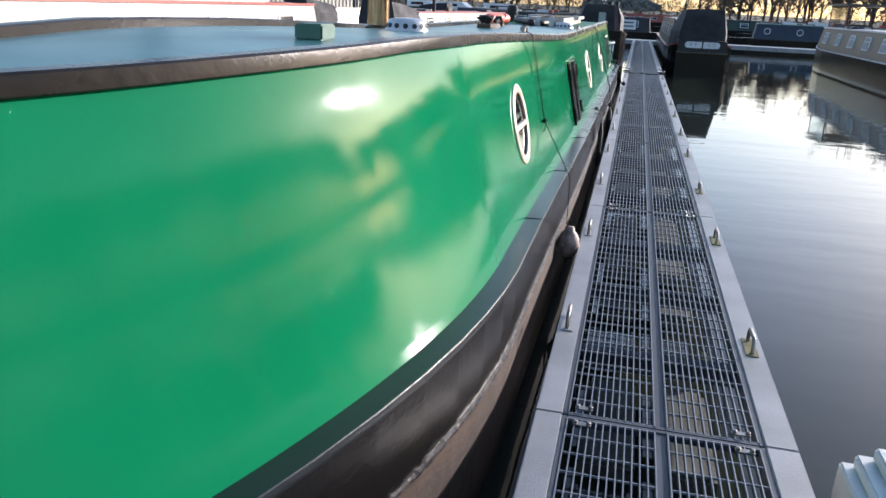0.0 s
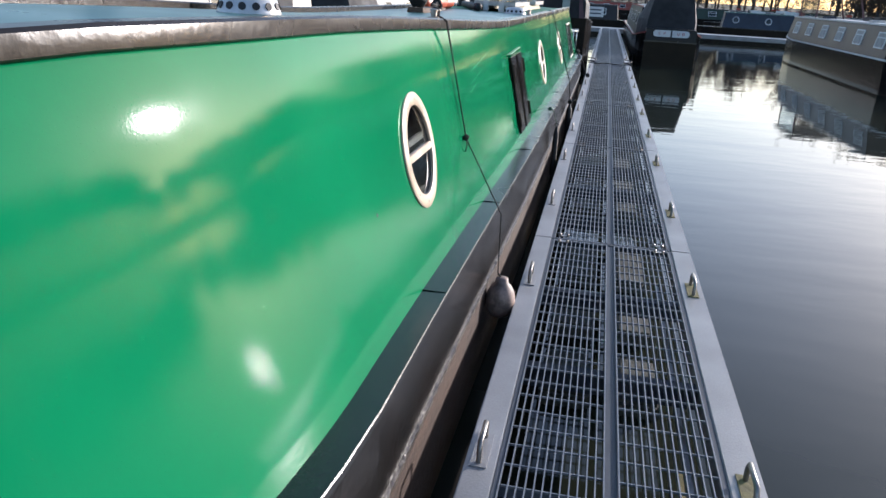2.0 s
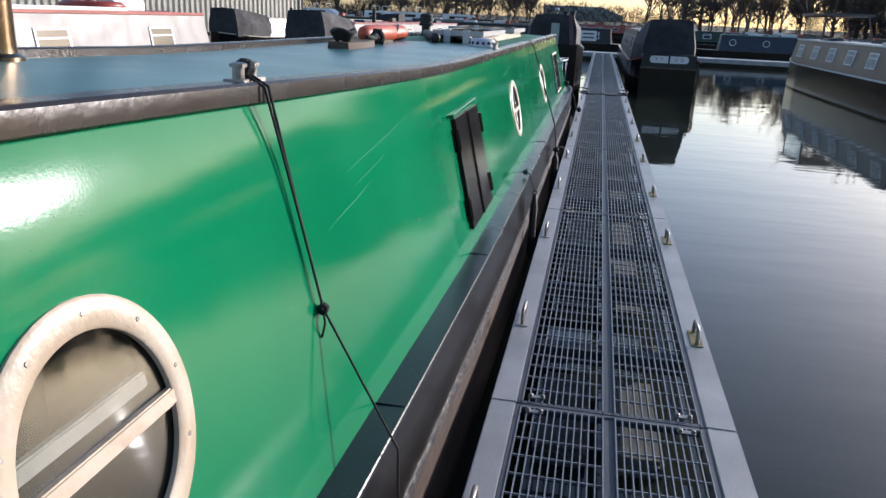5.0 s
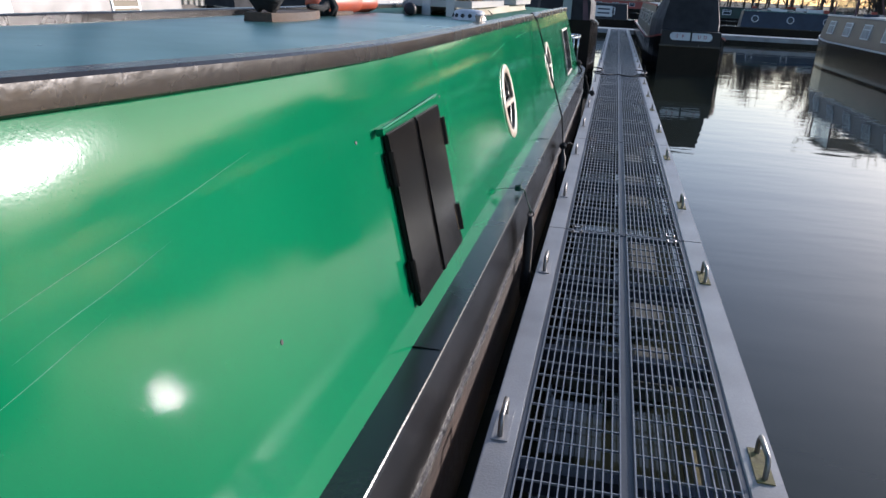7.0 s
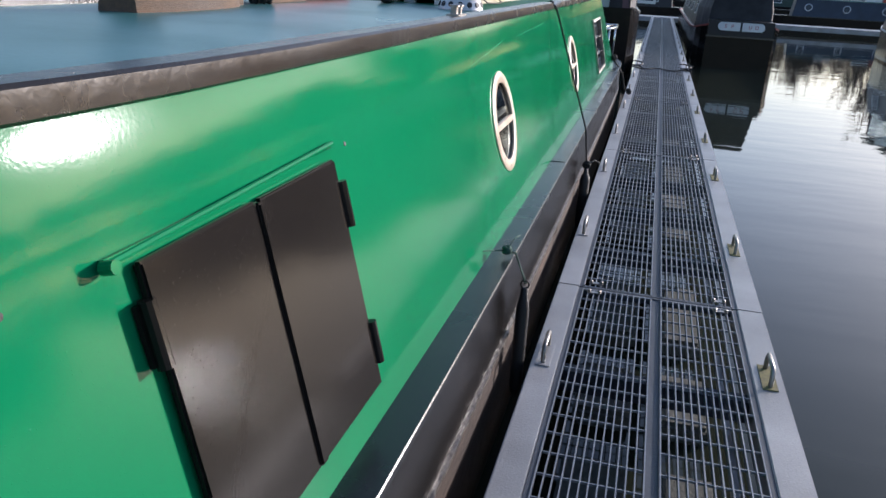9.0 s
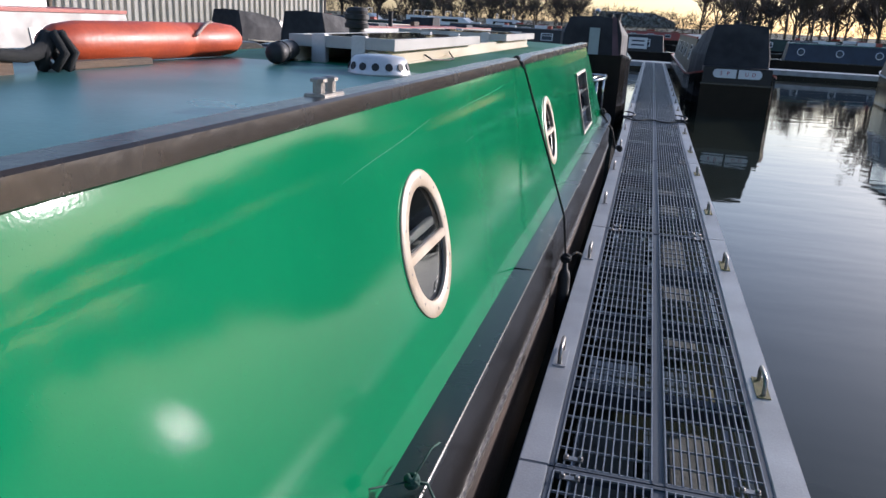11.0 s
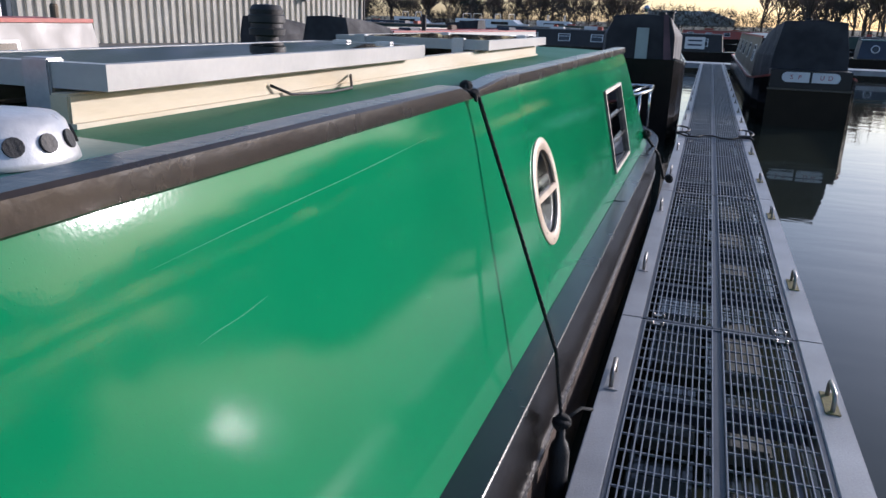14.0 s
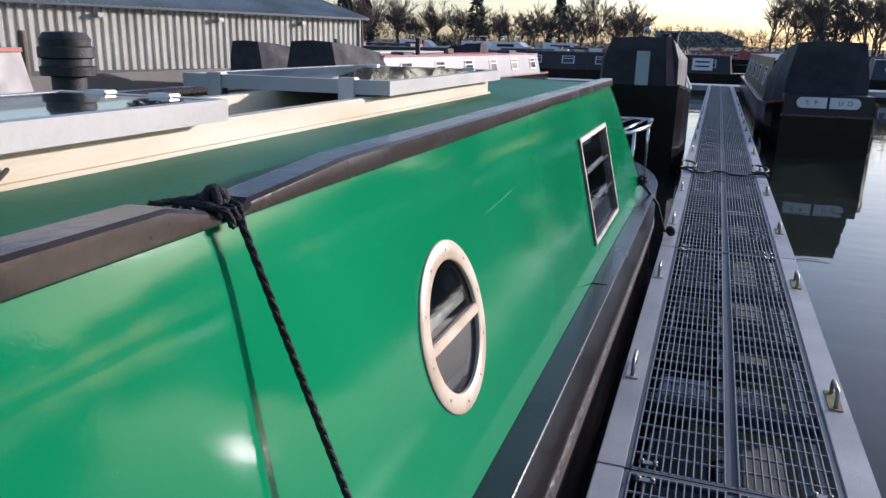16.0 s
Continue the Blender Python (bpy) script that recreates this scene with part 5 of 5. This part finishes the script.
def car(at):
    c = thing("parked_car", "silver-grey rounded hatchback parked in the yard", "car", at)
    prof = [(-2.0, 0.35), (-2.05, 0.62), (-1.95, 0.85), (-1.1, 0.98), (-0.45, 1.38), (0.3, 1.47), (1.1, 1.38), (1.75, 0.98), (2.0, 0.85), (2.02, 0.4)]
    bm = bmesh.new()
    loft(bm, [[(x * k, s, 0.3 + (z - 0.3) * (1 if z < 1.0 or abs(s) < 0.7 else 0.93)) for x, z in prof] for s, k in ((-0.85, 0.97), (-0.8, 1), (-0.55, 1.0), (0, 1.02), (0.55, 1.0), (0.8, 1), (0.85, 0.97))], close=True, caps=True)
    smooth_by(part("body", bm, CAR, c), 50)
    for s in (-1, 1):
        bm = bmesh.new()
        loft(bm, [[(-0.95, s * q, 0.98), (-0.4, s * q, 1.32), (0.95, s * q, 1.32), (1.5, s * q, 0.99)] for q in (0.84, 0.865)], close=True, caps=True)
        part("side_window", bm, DARKGLASS, c)
        part("headlight", boxes((-2.07, -1.95, s * 0.6 - 0.15, s * 0.6 + 0.15, 0.64, 0.78), bevel=0.03), WHITE, c)
        part("mirror", boxes((-0.85, -0.7, s * 0.98 - 0.1, s * 0.98 + 0.06, 0.98, 1.1), bevel=0.03), CAR, c)
        for x in (-1.25, 1.3):
            w = part("wheel", lathe(bmesh.new(), [(0.2, -0.1), (0.31, -0.09), (0.33, 0), (0.31, 0.09), (0.2, 0.1)], 20), TYRE, c, m=Matrix.Translation((x, s * 0.78, 0.33)) @ Matrix.Rotation(radians(90), 4, "X"))
            part("rim", lathe(bmesh.new(), [(0.05, -0.105), (0.19, -0.1), (0.19, 0.1), (0.05, 0.105)], 14), ALU, w)


car(pose(-20.5, 20.8, 0.25, 0, 0, 110))

# stepped white plastic block beside the pontoon
bm = boxes((0.64, 1.3, 1.6, 2.86, -0.5, -0.05), (0.68, 1.3, 1.6, 2.84, -0.05, 0.0), (0.73, 1.3, 1.6, 2.82, 0.0, 0.05), bevel=0.008)
solid("boarding_step", bm, WHITE, "white stepped plastic float beside the walkway", "step")


# ---- trees ----
def bare_tree(seed, h):
    """A leafless tree: tapered trunk, limbs and a spray of fine twigs."""
    rg = random.Random(seed)
    trunk, twigs = bmesh.new(), bmesh.new()

    def grow(p, d, l, r, depth):
        q = p + d * l
        tube(trunk if depth < 2 else twigs, [p, p.lerp(q, 0.5) + Vector((rg.uniform(-1, 1), rg.uniform(-1, 1), 0)) * l * 0.05, q], [r, r * 0.8, r * 0.6], 5 if depth < 2 else 3, caps=False)
        if depth == 4:
            return
        kids = (6, 5, 5, 4)[depth]
        for k in range(kids):
            a = rg.uniform(0, 6.28)
            sp = rg.uniform(0.35, 0.8)
            nd = (d + Vector((math.cos(a), math.sin(a), rg.uniform(-0.1, 0.5))) * sp).normalized()
            grow(p.lerp(q, rg.uniform(0.35, 1.0)), nd, l * rg.uniform(0.5, 0.8), max(r * 0.5, 0.027), depth + 1)

    grow(Vector((0, 0, -0.3)), Vector((0, 0, 1)), h * 0.34, h * 0.014, 0)
    t = thing("bare_tree", "leafless winter tree with fine brown twigs", "tree", pose(0, -900, -30), group="trees round the marina")
    part("trunk", trunk, BARK, t)
    part("crown", twigs, TWIG, t)
    return t


def conifer(seed, h):
    rg = random.Random(seed)
    t = thing("evergreen_tree", "dark pointed evergreen tree", "tree", pose(0, -900, -30), group="evergreens round the marina")
    part("trunk", lathe(bmesh.new(), [(h * 0.03, -0.3), (h * 0.01, h * 0.9)], 7), BARK, t)
    bm = bmesh.new()
    for i in range(420):
        u = rg.random() ** 0.8
        r = h * 0.2 * (1 - u) * rg.uniform(0.5, 1.1)
        a = rg.uniform(0, 6.28)
        c = Vector((r * math.cos(a), r * math.sin(a), h * (0.08 + 0.92 * u)))
        d = Vector((math.cos(a), math.sin(a), rg.uniform(-0.5, 0.1))) * h * 0.05
        w = Vector((-math.sin(a), math.cos(a), 0.2)) * h * 0.022
        vs = [bm.verts.new(p) for p in (c - w, c + d, c + w, c + Vector((0, 0, h * 0.03)))]
        bm.faces.new(vs[:3])
        bm.faces.new((vs[0], vs[1], vs[3]))
        bm.faces.new((vs[1], vs[2], vs[3]))
    part("crown", bm, CONIFER, t)
    return t


protos = [bare_tree(s, 10) for s in (11, 12, 13, 14, 15)]
ever = [conifer(21, 9), conifer(22, 9)]
rg = random.Random(99)


def plant_tree(x, y, z, s, evergreen=False):
    p = rg.choice(ever if evergreen else protos)
    o = copy_thing(p, pose(x, y, z, 0, 0, rg.uniform(0, 360)))
    o.scale = (s, s, s * rg.uniform(0.9, 1.15))


for k in range(150):
    x = -95 + k * 1.25 + rg.uniform(-1.2, 1.2)
    if -8 < x < 6:
        continue
    big = 1.0 if x < 0 else 1.25
    plant_tree(x, 118 + rg.uniform(0, 14), 0.6, rg.uniform(0.65, 1.05) * big, rg.random() < 0.1)
# Past x = 36 these are unseen, sized to darken the cabin side's reflections.
for k in range(74):
    x = 9 + k * 0.8
    if x < 23 and k % 3:
        continue
    plant_tree(x + rg.uniform(-1, 1), 86 + rg.uniform(0, 26) - k * 0.2, 0.2, rg.uniform(0.8, 1.1) if x < 23 else rg.uniform(1.2, 1.75) if x < 36 else rg.uniform(1.4, 1.75))
# Unseen east trees, added tall to keep bright sky out of the green side.
for k in range(34):
    plant_tree(71 + rg.uniform(0, 12), 2 + k * 2.6, 0.3, rg.uniform(1.3, 1.7) if k > 25 else rg.uniform(2.0, 2.4))
for x, y, s in ((-27, 46, 0.7), (-30, 55, 0.75), (-33, 60, 0.8), (-24, 60, 0.7)):
    plant_tree(x, y, 0.3, s)
plant_tree(-41, 60, 0.2, 1.2, True)
plant_tree(-36, 52, 0.2, 1.15, True)
for o in protos + ever:
    for c in list(o.children):
        bpy.data.objects.remove(c)
    bpy.data.objects.remove(o)


# scrub along the banks
def hedge(name, pts, h, seed, n=2600):
    rg = random.Random(seed)
    bm = bmesh.new()
    for i in range(n):
        u = rg.random() * (len(pts) - 1)
        k = int(u)
        a, b = Vector(pts[k]), Vector(pts[k + 1])
        c = a.lerp(b, u - k) + Vector((rg.gauss(0, 1.2), rg.gauss(0, 1.2), 0))
        hh = h * (0.55 + 0.45 * noise.noise((c.x * 0.12, c.y * 0.12, seed))) * rg.random() ** 0.6 * 1.4
        c.z += hh
        for j in range(3):
            d = Vector((rg.uniform(-1, 1), rg.uniform(-1, 1), rg.uniform(-0.3, 1))).normalized() * rg.uniform(0.3, 0.8)
            d.z = abs(d.z) * 1.6
            w = d.orthogonal().normalized() * 0.035
            bm.faces.new([bm.verts.new(p) for p in (c - w, c + w, c + d)])
    solid(name, bm, SCRUB, "tangled brown winter scrub along the bank", "scrub", kind="stuff")


hedge("scrub_north", [(-110, 117, 0.2), (-60, 116, 0.2), (-10, 117, 0.2), (40, 113, 0.2), (90, 100, 0.2)], 4.2, 3, 14000)
# Mostly out of view; raised so that the cabin side reflects less sky.
hedge("scrub_east", [(24, 88, -0.1), (36, 84, -0.1), (55, 70, 0), (72, 56, 0), (73, 30, 0), (73, 5, 0)], 6.0, 5, 16000)
bm = bmesh.new()
loft(bm, [[(5, y, -2), (70, y - 26, -2), (70, y - 26, 0.3), (5, y, 0.1)] for y in (83, 150)], close=True, caps=True)
solid("bank_spit", bm, GRASS, "wooded bank across the water", "bank", kind="structure")
bm = bmesh.new()
loft(bm, [[(-11, y, 0.5), (-11, y, 4.0), (-0.5, y + 2, 4.0), (3.5, y, 2.6), (3.5, y, 0.5)] for y in (150, 158)], close=True, caps=True)
solid("far_barn", bm, SHED_ROOF, "low grey barn beyond the bank", "barn")
